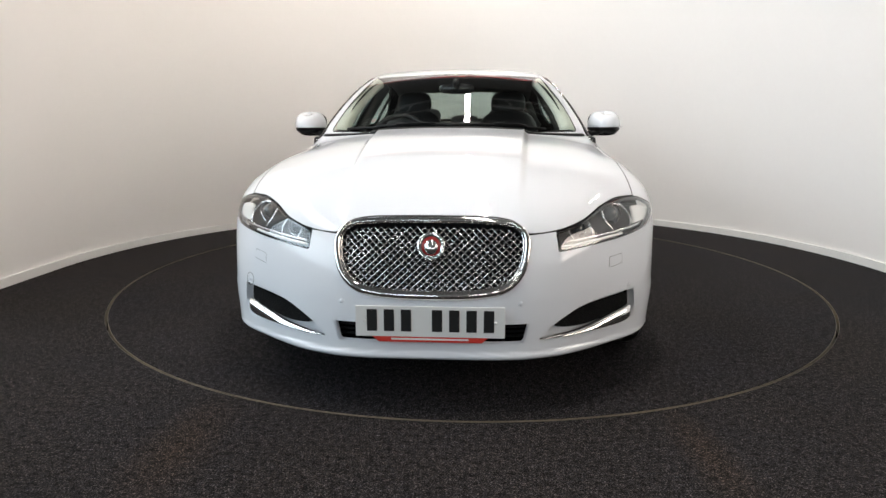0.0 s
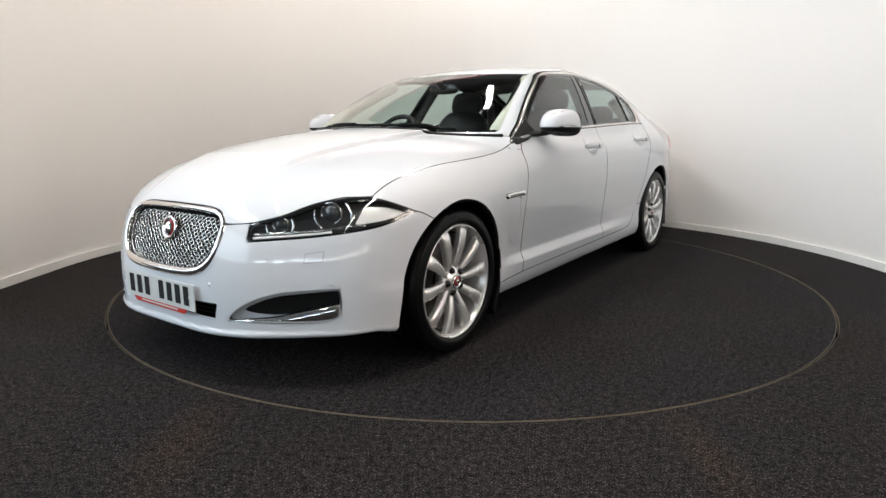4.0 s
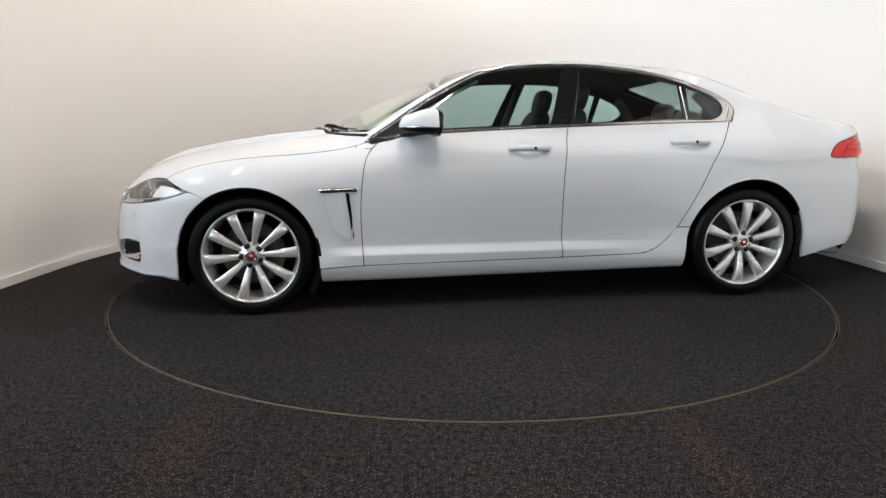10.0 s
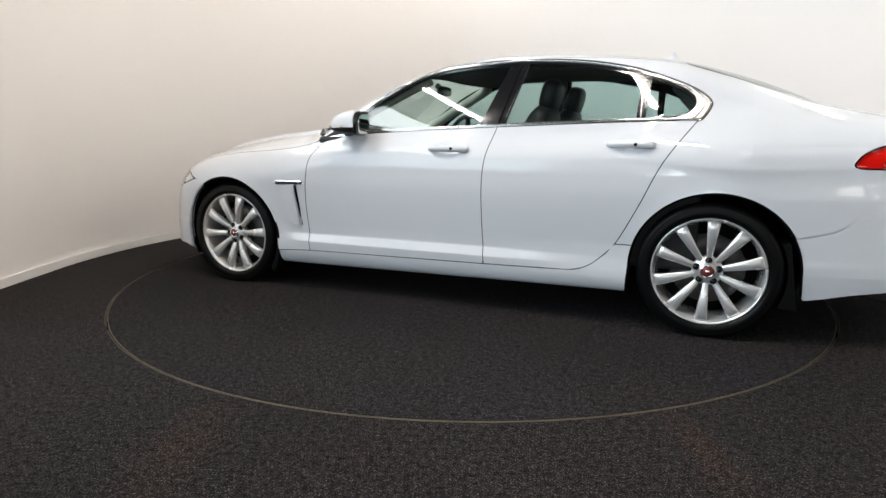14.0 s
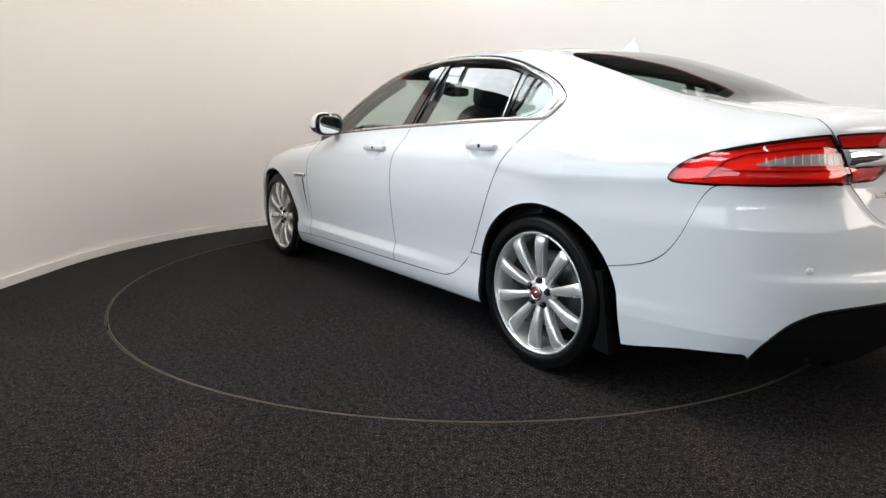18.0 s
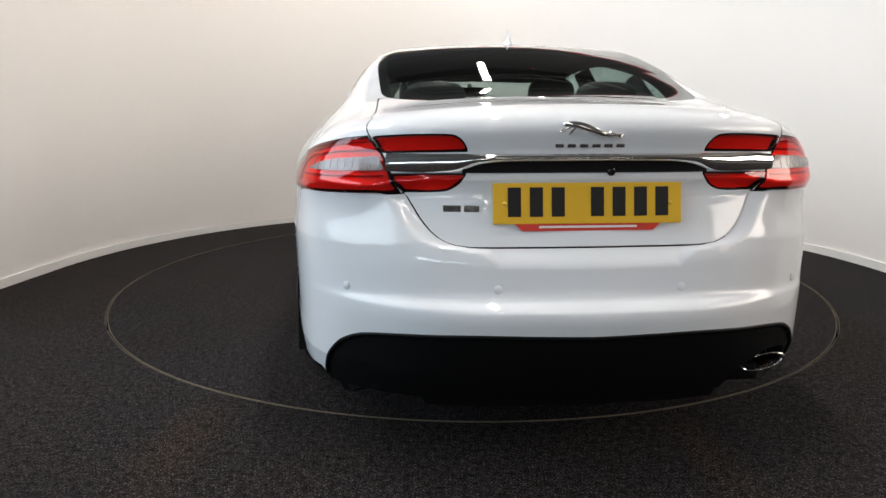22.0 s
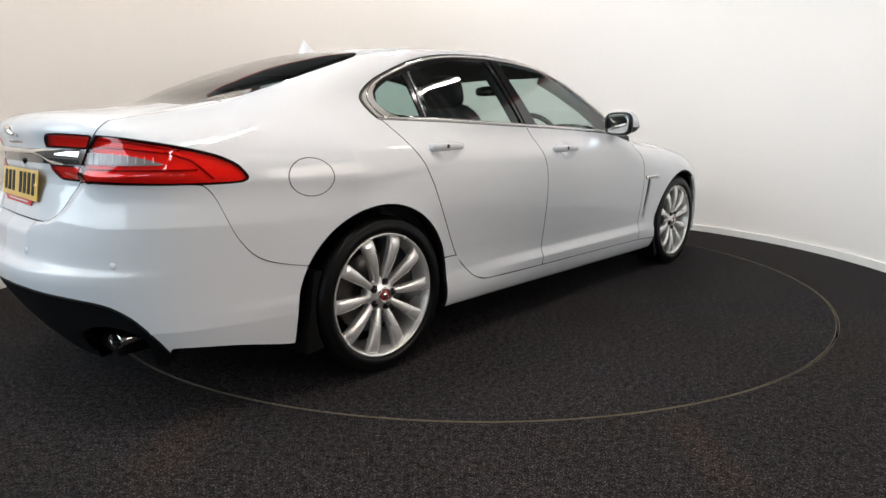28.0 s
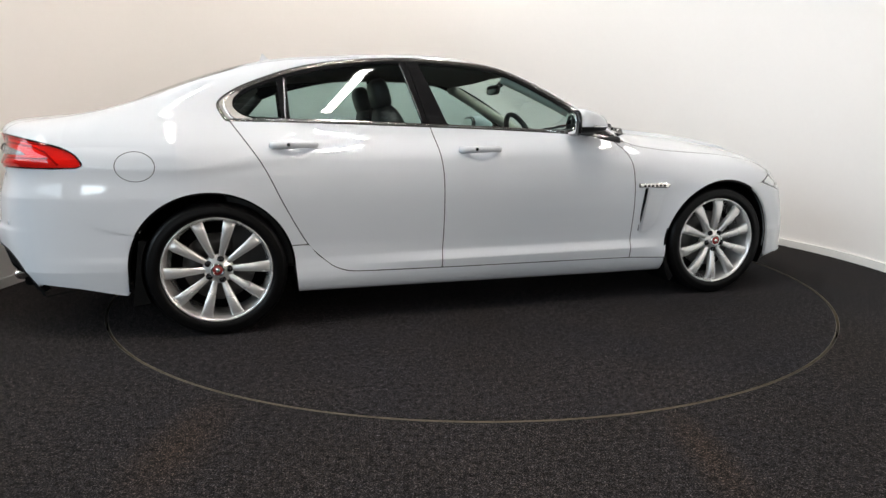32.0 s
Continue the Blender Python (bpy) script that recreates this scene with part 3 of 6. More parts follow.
def rim(p, n, t, depth):
    """Adds a turned-in edge to the sheet, so that it reads as thick metal."""
    e = np.concatenate([t[:, [0, 1]], t[:, [1, 2]], t[:, [2, 0]]])
    key = np.sort(e, 1)
    k = key[:, 0].astype(np.int64) * len(p) + key[:, 1]
    _, first, cnt = np.unique(k, return_index=True, return_counts=True)
    edge = e[first[cnt == 1]]
    edge = edge[~((np.abs(p[edge[:, 0], 1]) < 1e-4) & (np.abs(p[edge[:, 1], 1]) < 1e-4))]
    used = np.unique(edge)
    idx = np.full(len(p), -1)
    idx[used] = np.arange(len(used))
    a, b = edge[:, 0], edge[:, 1]
    low = p[used] - n[used] * depth
    base = len(p)
    m = len(used)
    P = np.concatenate([p, p[used], low])
    N = np.concatenate([n, n[used], n[used]])
    ia, ib = base + idx[a], base + idx[b]
    T = np.concatenate([t, np.stack([b, a, ia + m], -1), np.stack([b, ia + m, ib + m], -1)])
    return P, N, T, m


def sheet(name, fs, material, parent, label="", depth=0.014, both=False, offset=0.0, side=1, src=None, joint_shade=None):
    """A panel: the skin where all the functions fs are below 0; both: across the middle, side -1: on the right."""
    p, n, t = src if src is not None else (SKIN_P, SKIN_N, SKIN_T)
    for f in fs:
        p, n, t = clip(p, n, t, f(p))
        if len(t) == 0:
            print("EMPTY", name)
            return None
    p = p + n * offset
    faces = len(t)
    if depth:
        p, n, t, m = rim(p, n, t, depth)
    edge = np.arange(len(t)) >= faces
    if both:
        edge = np.concatenate([edge, edge])
        p2, n2 = p * [1, -1, 1], n * [1, -1, 1]
        t2 = t[:, ::-1] + len(p)
        p, n, t = np.concatenate([p, p2]), np.concatenate([n, n2]), np.concatenate([t, t2])
    elif side < 0:
        p, n, t = p * [1, -1, 1], n * [1, -1, 1], t[:, ::-1]
    n = n / np.linalg.norm(n, axis=1)[:, None]
    ob = link_mesh(name, p, t, material, parent, label, True, n)
    # the turned-in edges get the joint's shade as their colour
    if joint_shade is not None:
        ob.data.materials.append(joint_shade)
        ob.data.polygons.foreach_set("material_index", edge.astype(int))
    return ob


def pillow(name, fs, dist, material, parent, label="", base=0.0, height=0.008, edge=0.02, side=1):
    """A piece of the skin with a rounded face: dist gives each point's distance from the piece's edge."""
    p, n, t = SKIN_P, SKIN_N, SKIN_T
    for f in fs:
        p, n, t = clip(p, n, t, f(p))
    for _ in range(2):
        p, n, t = split(p, n, t)
    d = np.clip(dist(p) / edge, 0, 1)
    p = p + n * (base + height * np.sqrt(1 - (1 - d) ** 2))[:, None]
    if side < 0:
        p, t = p * [1, -1, 1], t[:, ::-1]
    return link_mesh(name, p, t, material, parent, label, True)


def split(p, n, t):
    """Cuts every triangle of a sheet into four."""
    e = np.sort(np.concatenate([t[:, [0, 1]], t[:, [1, 2]], t[:, [2, 0]]]), 1)
    u, inv = np.unique(e, axis=0, return_inverse=True)
    inv = inv.reshape(-1)
    m = len(t)
    ab, bc, ca = inv[:m] + len(p), inv[m:2 * m] + len(p), inv[2 * m:] + len(p)
    a, b, c = t.T
    q = np.concatenate([np.stack(k, -1) for k in ((a, ab, ca), (ab, b, bc), (ca, bc, c), (ab, bc, ca))])
    nn = n[u].mean(1)
    return np.concatenate([p, p[u].mean(1)]), np.concatenate([n, nn / np.linalg.norm(nn, axis=1)[:, None]]), q


# ---- outlines of the panels, in side view (x, z) unless said otherwise ----
CAR = thing("car", "white four-door saloon car with silver ten-spoke wheels on a turntable", "car")
WHEEL_X, WHEEL_Z = 1.4545, 0.333
GAP = 0.0024
# Black for turned-in panel edges: the shade of the joints put in as colour.
JOINT_SHADE = mat("black_joint_shade", (0.015, 0.015, 0.016), 0.7, grain=0.1)


def xz(p):
    return p[:, [0, 2]]


def xy(p):
    return p[:, [0, 1]]


def yz(p):
    return p[:, [1, 2]]


def nose_deg(p):
    return np.degrees(np.arctan2(p[:, 1], p[:, 0] - CF))


def tail_deg(p):
    return np.degrees(np.arctan2(p[:, 1], CR - p[:, 0]))


def fa(p):
    """Angle round the nose and height, both about in metres."""
    return np.stack([nose_deg(p) / 65, p[:, 2]], -1)


def ra(p):
    """Angle round the tail and height, both about in metres."""
    return np.stack([tail_deg(p) / 65, p[:, 2]], -1)


def pipe_gap(p):
    """Above 0 where the valance is cut out round the tailpipe."""
    e = ((tail_deg(p) - 42.0) / 8.5) ** 2 + (np.maximum(p[:, 2] - 0.285, 0) / 0.075) ** 2
    return np.where((p[:, 0] < -1.9) & (p[:, 2] < 0.40), 1 - e, -1.0) * 0.05


def wrap_outline(pts, sharp=()):
    return smooth_outline([(a / 65, z) for a, z in pts], 6, sharp)


DLO = smooth_outline([(0.835, 0.938), (0.682, 1.034), (0.555, 1.121), (0.358, 1.238), (0.122, 1.347), (-0.111, 1.381), (-0.446, 1.394), (-0.776, 1.373), (-1.032, 1.324), (-1.251, 1.247), (-1.359, 1.192), (-1.416, 1.133), (-1.377, 1.056), (-1.058, 1.050), (-0.734, 1.040), (-0.348, 1.026), (0.037, 1.011), (0.549, 0.981)], 6, (0, 12))
FRONT_GLASS = smooth_outline([(0.665, 0.998), (0.537, 1.090), (0.326, 1.215), (0.108, 1.322), (-0.107, 1.356), (-0.366, 1.368), (-0.248, 1.037), (0.069, 1.022), (0.405, 1.003)], 6, (0, 5, 6))
REAR_GLASS = smooth_outline([(-0.474, 1.368), (-0.77, 1.346), (-1.078, 1.276), (-1.070, 1.064), (-0.735, 1.052), (-0.388, 1.042)], 6, (0, 2, 3, 5))
QUARTER_GLASS = smooth_outline([(-1.128, 1.264), (-1.247, 1.216), (-1.325, 1.164), (-1.335, 1.117), (-1.272, 1.078), (-1.112, 1.068)], 6, (0, 5))
CHROME_IN = smooth_outline([(0.79, 0.956), (0.66, 1.034), (0.54, 1.113), (0.345, 1.225), (0.115, 1.333), (-0.111, 1.366), (-0.446, 1.380), (-0.776, 1.359), (-1.02, 1.311), (-1.235, 1.236), (-1.325, 1.185), (-1.352, 1.13), (-1.30, 1.068), (-1.058, 1.064), (-0.734, 1.053), (-0.348, 1.038), (0.037, 1.023), (0.549, 0.994)], 6, (0,))
DOOR_F = smooth_outline([(0.844, 0.262), (0.853, 0.473), (0.852, 0.604), (0.841, 0.731), (0.822, 0.839), (0.785, 0.905), (0.66, 1.01), (-0.40, 1.18), (-0.350, 1.030), (-0.320, 0.914), (-0.299, 0.75), (-0.299, 0.47), (-0.31, 0.2755)], 5, (0, 6, 7, 8, 12))
DOOR_R = smooth_outline([(-0.31, 0.2755), (-0.299, 0.47), (-0.299, 0.75), (-0.320, 0.914), (-0.350, 1.030), (-0.40, 1.18), (-1.30, 1.15), (-1.36, 1.053), (-1.219, 0.853), (-1.116, 0.633), (-1.013, 0.437), (-0.936, 0.355), (-0.879, 0.312), (-0.80, 0.287), (-0.70, 0.2825)], 5, (0, 4, 5, 6, 7, 14))
SILL_TOP = curve([(-1.2, 0.437), (-1.06, 0.437), (-1.013, 0.4365), (-0.975, 0.39), (-0.936, 0.355), (-0.879, 0.312), (-0.80, 0.287), (-0.70, 0.2825), (-0.315, 0.2755), (0.229, 0.269), (0.844, 0.262), (1.04, 0.252), (1.3, 0.24)])
HEADLAMP = wrap_outline([(31.0, 0.588), (31.4, 0.652), (40, 0.681), (48.5, 0.724), (57.8, 0.746), (64, 0.745), (69, 0.720), (74.0, 0.687), (67.5, 0.655), (61, 0.633), (49, 0.609), (38, 0.596)], (0, 1, 7))
TAIL_OUT = wrap_outline([(73.0, 0.848), (72.6, 0.868), (70.6, 0.900), (66.5, 0.930), (58.7, 0.960), (49.2, 0.984), (42.8, 0.993), (40.4, 0.95), (38.6, 0.90), (37.0, 0.841), (53, 0.835), (63.6, 0.834), (71.2, 0.837)], (6, 9))
TAIL_TOP = wrap_outline([(42.0, 0.993), (34, 0.999), (27.0, 0.998), (25.2, 0.984), (24.2, 0.953), (39.9, 0.949)], (0, 4, 5))
TAIL_LOW = wrap_outline([(38.3, 0.893), (24.6, 0.895), (26.2, 0.866), (29.0, 0.846), (36.4, 0.842)], (0, 1, 4))
BUMPER_R_TOP = curve([(-5, 0.838), (36, 0.838), (60, 0.8345), (63.5, 0.830), (65.0, 0.81), (70, 0.645), (73, 0.585), (76.5, 0.552), (86, 0.515), (93, 0.495), (120, 0.44)])
BUMPER_F_TOP = curve([(-5, 0.705), (12, 0.702), (20, 0.692), (24, 0.648), (28, 0.652), (32, 0.656), (50, 0.66), (73.8, 0.687), (79.6, 0.650), (90, 0.60), (110, 0.5)])
HOOD_NOSE = curve([(0, 0.709), (0.2, 0.706), (0.28, 0.695), (0.32, 0.672), (0.345, 0.650), (0.40, 0.652), (0.452, 0.659), (0.544, 0.685), (0.627, 0.728), (0.715, 0.750), (0.80, 0.750), (0.95, 0.72)])
HOOD_SIDE = curve([(0.5, 0.80), (0.76, 0.80), (1.07, 0.822), (1.3, 0.815), (1.535, 0.795), (1.75, 0.783), (1.9, 0.779), (2.4, 0.77)])
HOOD_BACK = curve([(-0.1, 1.13), (0, 1.13), (0.25, 1.11), (0.468, 1.012), (0.705, 0.845), (0.80, 0.76), (0.95, 0.6)])
SCREEN_F = smooth_outline([(1.105, -0.10), (1.105, 0.10), (1.08, 0.26), (0.98, 0.470), (0.81, 0.698), (0.77, 0.706), (0.55, 0.650), (0.37, 0.597), (0.165, 0.545), (0.235, 0.30), (0.255, 0.05), (0.255, -0.05)], 6, (4, 8))
SCREEN_R = smooth_outline([(-2.05, -0.10), (-2.05, 0.10), (-2.042, 0.25), (-2.015, 0.40), (-1.975, 0.52), (-1.90, 0.560), (-1.75, 0.575), (-1.5, 0.588), (-1.32, 0.570), (-1.285, 0.53), (-1.32, 0.28), (-1.33, 0.05), (-1.33, -0.05)], 6, ())
GRILLE = smooth_outline([(-0.345, 0.60), (-0.337, 0.655), (-0.285, 0.690), (-0.14, 0.700), (0.14, 0.700), (0.285, 0.690), (0.337, 0.655), (0.345, 0.60), (0.322, 0.515), (0.255, 0.460), (0.12, 0.440), (-0.12, 0.440), (-0.255, 0.460), (-0.322, 0.515)], 6)
LOW_GRILLE = smooth_outline([(-0.350, 0.345), (0.350, 0.345), (0.333, 0.272), (-0.333, 0.272)], 4, (0, 1, 2, 3))
FOG = wrap_outline([(24.6, 0.274), (28.5, 0.330), (33, 0.368), (38, 0.393), (44, 0.405), (53.4, 0.413), (53.8, 0.335), (52.3, 0.285), (47.5, 0.268), (36.8, 0.266)], (0, 5))
VALANCE = curve([(-5, 0.466), (0, 0.466), (18, 0.470), (30, 0.461), (42, 0.438), (47, 0.405), (50.8, 0.350), (53.5, 0.29), (55.5, 0.22), (57, 0.1)])
BUMPER_R_LOW = curve([(-5, 0.10), (50, 0.10), (55.5, 0.283), (66.7, 0.268), (81, 0.226), (95, 0.20)])


def arch(x0, r, top):
    """A wheel opening that is a little taller than it is round."""
    def f(p):
        dz = p[:, 2] - WHEEL_Z
        dx = (p[:, 0] - x0) * np.where(dz < 0, 1 / (1 + 0.18 * np.clip(-dz, 0, 0.25)), 1)
        return np.hypot(dx, np.maximum(dz, 0) * r / top + np.minimum(dz, 0) * 0.12) - r
    return f


ARCH_F, ARCH_R = arch(WHEEL_X + 0.012, 0.377, 0.378), arch(-WHEEL_X - 0.017, 0.392, 0.385)
FUEL = (-1.783, 0.842, 0.088, 0.069)


def fuel_f(p):
    return (np.hypot((p[:, 0] - FUEL[0]) / FUEL[2] * 0.07, (p[:, 2] - FUEL[1]) / FUEL[3] * 0.07) - 0.07)


def inside(poly, view, gap=GAP, limit=None):
    return lambda p: np.maximum(region(poly, view(p)) + gap, -1 if limit is None else limit(p))


def outside(poly, view, gap=0.0, where=None):
    """Keeps what is outside an outline; where: only there does the outline count."""
    def f(p):
        d = gap - region(poly, view(p))
        return d if where is None else np.where(where(p), d, -1.0)
    return f


def front(p):
    return p[:, 0] > 1.55


def rear(p):
    return p[:, 0] < -1.78


def low_f(p):
    return p[:, 2] < 1.02


NOT_DLO = outside(DLO, xz, 0.0055, lambda p: p[:, 1] > 0.4)


def hood_f(p):
    c = np.maximum(np.maximum(p[:, 1] - HOOD_SIDE(p[:, 0]), p[:, 0] - 3), HOOD_BACK(p[:, 1]) - p[:, 0])
    return np.maximum(np.maximum(c, (HOOD_NOSE(p[:, 1]) - p[:, 2]) * np.where(p[:, 0] > 1.7, 1, 0) - np.where(p[:, 0] > 1.7, 0, 1)), 0.6 - p[:, 2])


def bumper_f(p):
    return np.maximum(p[:, 2] - BUMPER_F_TOP(nose_deg(p)), 1.5 - p[:, 0])


def boot_f(p):
    tail = np.where(p[:, 2] < 1.045, (tail_deg(p) - BOOT_EDGE(p[:, 2])) / 65, -1.0)
    top = np.where(p[:, 2] >= 1.0, p[:, 1] - (0.577 + 0.04 * np.clip((-2.25 - p[:, 0]) / 0.17, 0, 1)), -1.0)
    return np.maximum(np.maximum(np.maximum(tail, top), 0.6985 - p[:, 2]), np.maximum(p[:, 0] + 1.95, -1))


def bumper_r(p):
    return np.maximum(p[:, 2] - BUMPER_R_TOP(tail_deg(p)), p[:, 0] + 1.70)


def roof_f(p):
    y = 0.556 - 0.02 * np.clip((p[:, 0] + 0.2) / 0.4, 0, 1) + 0.012 * np.clip((-0.9 - p[:, 0]) / 0.3, 0, 1)
    return np.maximum(p[:, 1] - y, np.maximum(1.2 - p[:, 2], np.maximum(p[:, 0] - 0.4, -1.5 - p[:, 0])))


def neg(f, gap=GAP):
    return lambda p: gap - f(p)


def pos(f, gap=GAP):
    return lambda p: f(p) + gap


def sill_f(p):
    return np.maximum(p[:, 2] - SILL_TOP(p[:, 0]), np.maximum(p[:, 0] - 1.30, -1.30 - p[:, 0]))


not_screen_f = outside(SCREEN_F, xy, 0.003, lambda p: (p[:, 2] > 0.93) & (p[:, 0] > 0))
not_screen_r = outside(SCREEN_R, xy, 0.003, lambda p: (p[:, 2] > 0.93) & (p[:, 0] < -1))


def panels():
    sheet("bonnet", [pos(hood_f)], PAINT, CAR, both=True, joint_shade=JOINT_SHADE)
    sheet("front_bumper", [pos(bumper_f), neg(ARCH_F, 0.0), outside(HEADLAMP, fa, GAP, front), outside(GRILLE, yz, 0.0, front), outside(LOW_GRILLE, yz, 0.0, front), outside(FOG, fa, 0.0, front)], PAINT, CAR, both=True, depth=0.03)
    sheet("roof", [pos(roof_f, 0.0012), not_screen_f, not_screen_r], PAINT, CAR, both=True, joint_shade=JOINT_SHADE)
    sheet("boot_lid", [pos(boot_f), not_screen_r, outside(TAIL_TOP, ra, 0.001, rear), outside(TAIL_LOW, ra, 0.001, rear)], PAINT, CAR, both=True, joint_shade=JOINT_SHADE)
    sheet("rear_bumper", [pos(bumper_r), neg(boot_f), neg(ARCH_R, 0.0), outside(TAIL_OUT, ra, GAP, rear), lambda p: BUMPER_R_LOW(tail_deg(p)) - p[:, 2], lambda p: VALANCE(tail_deg(p)) - p[:, 2]], PAINT, CAR, both=True, depth=0.03)
    for side in (1, -1):
        sheet("rear_valance", [lambda p: p[:, 2] - VALANCE(tail_deg(p)) + 0.002, lambda p: 0.235 - p[:, 2], lambda p: p[:, 0] + 1.78] + ([pipe_gap] if side < 0 else []), LINER, CAR, "matt black lower rear valance", side=side, depth=0.03, offset=-0.008)
        dg = np.linspace(0, 54.5, 60)
        q = cast(np.stack([0 * dg + CR, 0 * dg, VALANCE(dg) + 0.002], -1), np.stack([-np.cos(np.radians(dg)), np.sin(np.radians(dg)), 0 * dg], -1))
        v, f = tube(q - skin_normals(q) * 0.003, 0.006, 8)
        if side < 0:
            v, f = v * [1, -1, 1], [tuple(reversed(w)) for w in f]
        link_mesh("valance_lip", v, f, BLACK, CAR, "grained black lip of the rear valance")
    sheet("windscreen", [lambda p: region(SCREEN_F, xy(p)), lambda p: 0.93 - p[:, 2], lambda p: -p[:, 0]], SCREEN, CAR, "clear windscreen", both=True, depth=0.004).visible_shadow = False
    sheet("rear_screen", [lambda p: region(SCREEN_R, xy(p)), lambda p: 0.93 - p[:, 2], lambda p: p[:, 0] + 1], REARGLASS, CAR, "dark tinted rear window", both=True, depth=0.004).visible_shadow = False
    for side in (1, -1):
        fuel = [neg(fuel_f, 0.0015)] if side < 0 else []
        sheet("front_wing", [neg(hood_f), neg(bumper_f), lambda p: 0.74 - p[:, 0], neg(lambda p: region(DOOR_F, xz(p))), neg(ARCH_F, 0.0), outside(HEADLAMP, fa, GAP, front), neg(sill_f), not_screen_f, lambda p: np.where(p[:, 2] > 0.905, 0.872 - p[:, 0], -1.0), NOT_DLO], PAINT, CAR, side=side, joint_shade=JOINT_SHADE)
        sheet("front_door", [inside(DOOR_F, xz), NOT_DLO, lambda p: p[:, 2] - 1.12], PAINT, CAR, side=side, joint_shade=JOINT_SHADE)
        sheet("rear_door", [inside(DOOR_R, xz), NOT_DLO, neg(ARCH_R, 0.0), lambda p: p[:, 2] - 1.12], PAINT, CAR, side=side, joint_shade=JOINT_SHADE)
        sheet("sill", [pos(sill_f), neg(ARCH_F, 0.0), neg(ARCH_R, 0.0)], PAINT, CAR, side=side, joint_shade=JOINT_SHADE)
        sheet("rear_quarter", [lambda p: p[:, 0] - 0.868, neg(lambda p: region(DOOR_F, xz(p))), neg(lambda p: region(DOOR_R, xz(p))), NOT_DLO, neg(sill_f), neg(roof_f, 0.0012), not_screen_f, not_screen_r, neg(hood_f), neg(boot_f), neg(bumper_r), outside(TAIL_OUT, ra, GAP, rear), neg(ARCH_R, 0.0), lambda p: np.where((p[:, 0] > -0.9), 0.908 - p[:, 2], -1.0)] + fuel, PAINT, CAR, side=side, joint_shade=JOINT_SHADE)
        if side < 0:
            sheet("fuel_flap", [pos(fuel_f, 0.0015)], PAINT, CAR, "round white fuel flap", side=side, joint_shade=JOINT_SHADE)
        # windows and their trim
        ring = sheet("window_surround", [lambda p: region(DLO, xz(p)) + 0.001, lambda p: -region(CHROME_IN, xz(p)), lambda p: 0.4 - p[:, 1]], SATIN, CAR, "bright metal window surround", side=side, depth=0.008, offset=0.002)
        mid_ = (DLO + CHROME_IN) / 2
        bead = cast(np.stack([mid_[:, 0], 0 * mid_[:, 0], mid_[:, 1]], -1), np.tile([[0, 1.0, 0]], (len(mid_), 1)))
        v, f = tube(bead + skin_normals(bead) * 0.001, 0.0055, 8, True)
        if side < 0:
            v, f = v * [1, -1, 1], [tuple(reversed(q)) for q in f]
        link_mesh("chrome_bead", v, f, CHROME, ring, "polished bead round the side windows")
        sheet("window_frame", [lambda p: region(CHROME_IN, xz(p)), lambda p: -region(FRONT_GLASS, xz(p)), lambda p: -region(REAR_GLASS, xz(p)), lambda p: -region(QUARTER_GLASS, xz(p)), lambda p: 0.4 - p[:, 1]], GLOSS_BLACK, CAR, "gloss black window frame and centre pillar", side=side, depth=0.012, offset=-0.001)
        for nm, poly in (("front_window", FRONT_GLASS), ("rear_window", REAR_GLASS), ("quarter_window", QUARTER_GLASS)):
            sheet(nm, [lambda p: region(poly, xz(p)), lambda p: 0.4 - p[:, 1]], GLASS, CAR, side=side, depth=0.004, offset=-0.004).visible_shadow = False
    # added dark inner shell that closes the joints and keeps light out
    sheet("inner_shell", [lambda p: -region(CHROME_IN, xz(p)) * np.where(p[:, 1] > 0.4, 1, 0) - np.where(p[:, 1] > 0.4, 0, 1), outside(SCREEN_F, xy, -0.03, lambda p: (p[:, 2] > 0.93) & (p[:, 0] > 0)), outside(SCREEN_R, xy, -0.03, lambda p: (p[:, 2] > 0.93) & (p[:, 0] < -1)), neg(ARCH_F, -0.01), neg(ARCH_R, -0.01), outside(GRILLE, yz, -0.02, front), outside(LOW_GRILLE, yz, 0.0, front), outside(FOG, fa, 0.0, front), outside(HEADLAMP, fa, 0.0, front), outside(TAIL_OUT, ra, 0.0, rear), outside(TAIL_TOP, ra, 0.0, rear), outside(TAIL_LOW, ra, 0.0, rear), lambda p: np.where(p[:, 0] < -1.8, BUMPER_R_LOW(tail_deg(p)) + 0.012 - p[:, 2], -1.0), pipe_gap], LINER, CAR, "dark added shell that shades the panel joints from behind", both=True, depth=0, offset=-0.016)


panels()


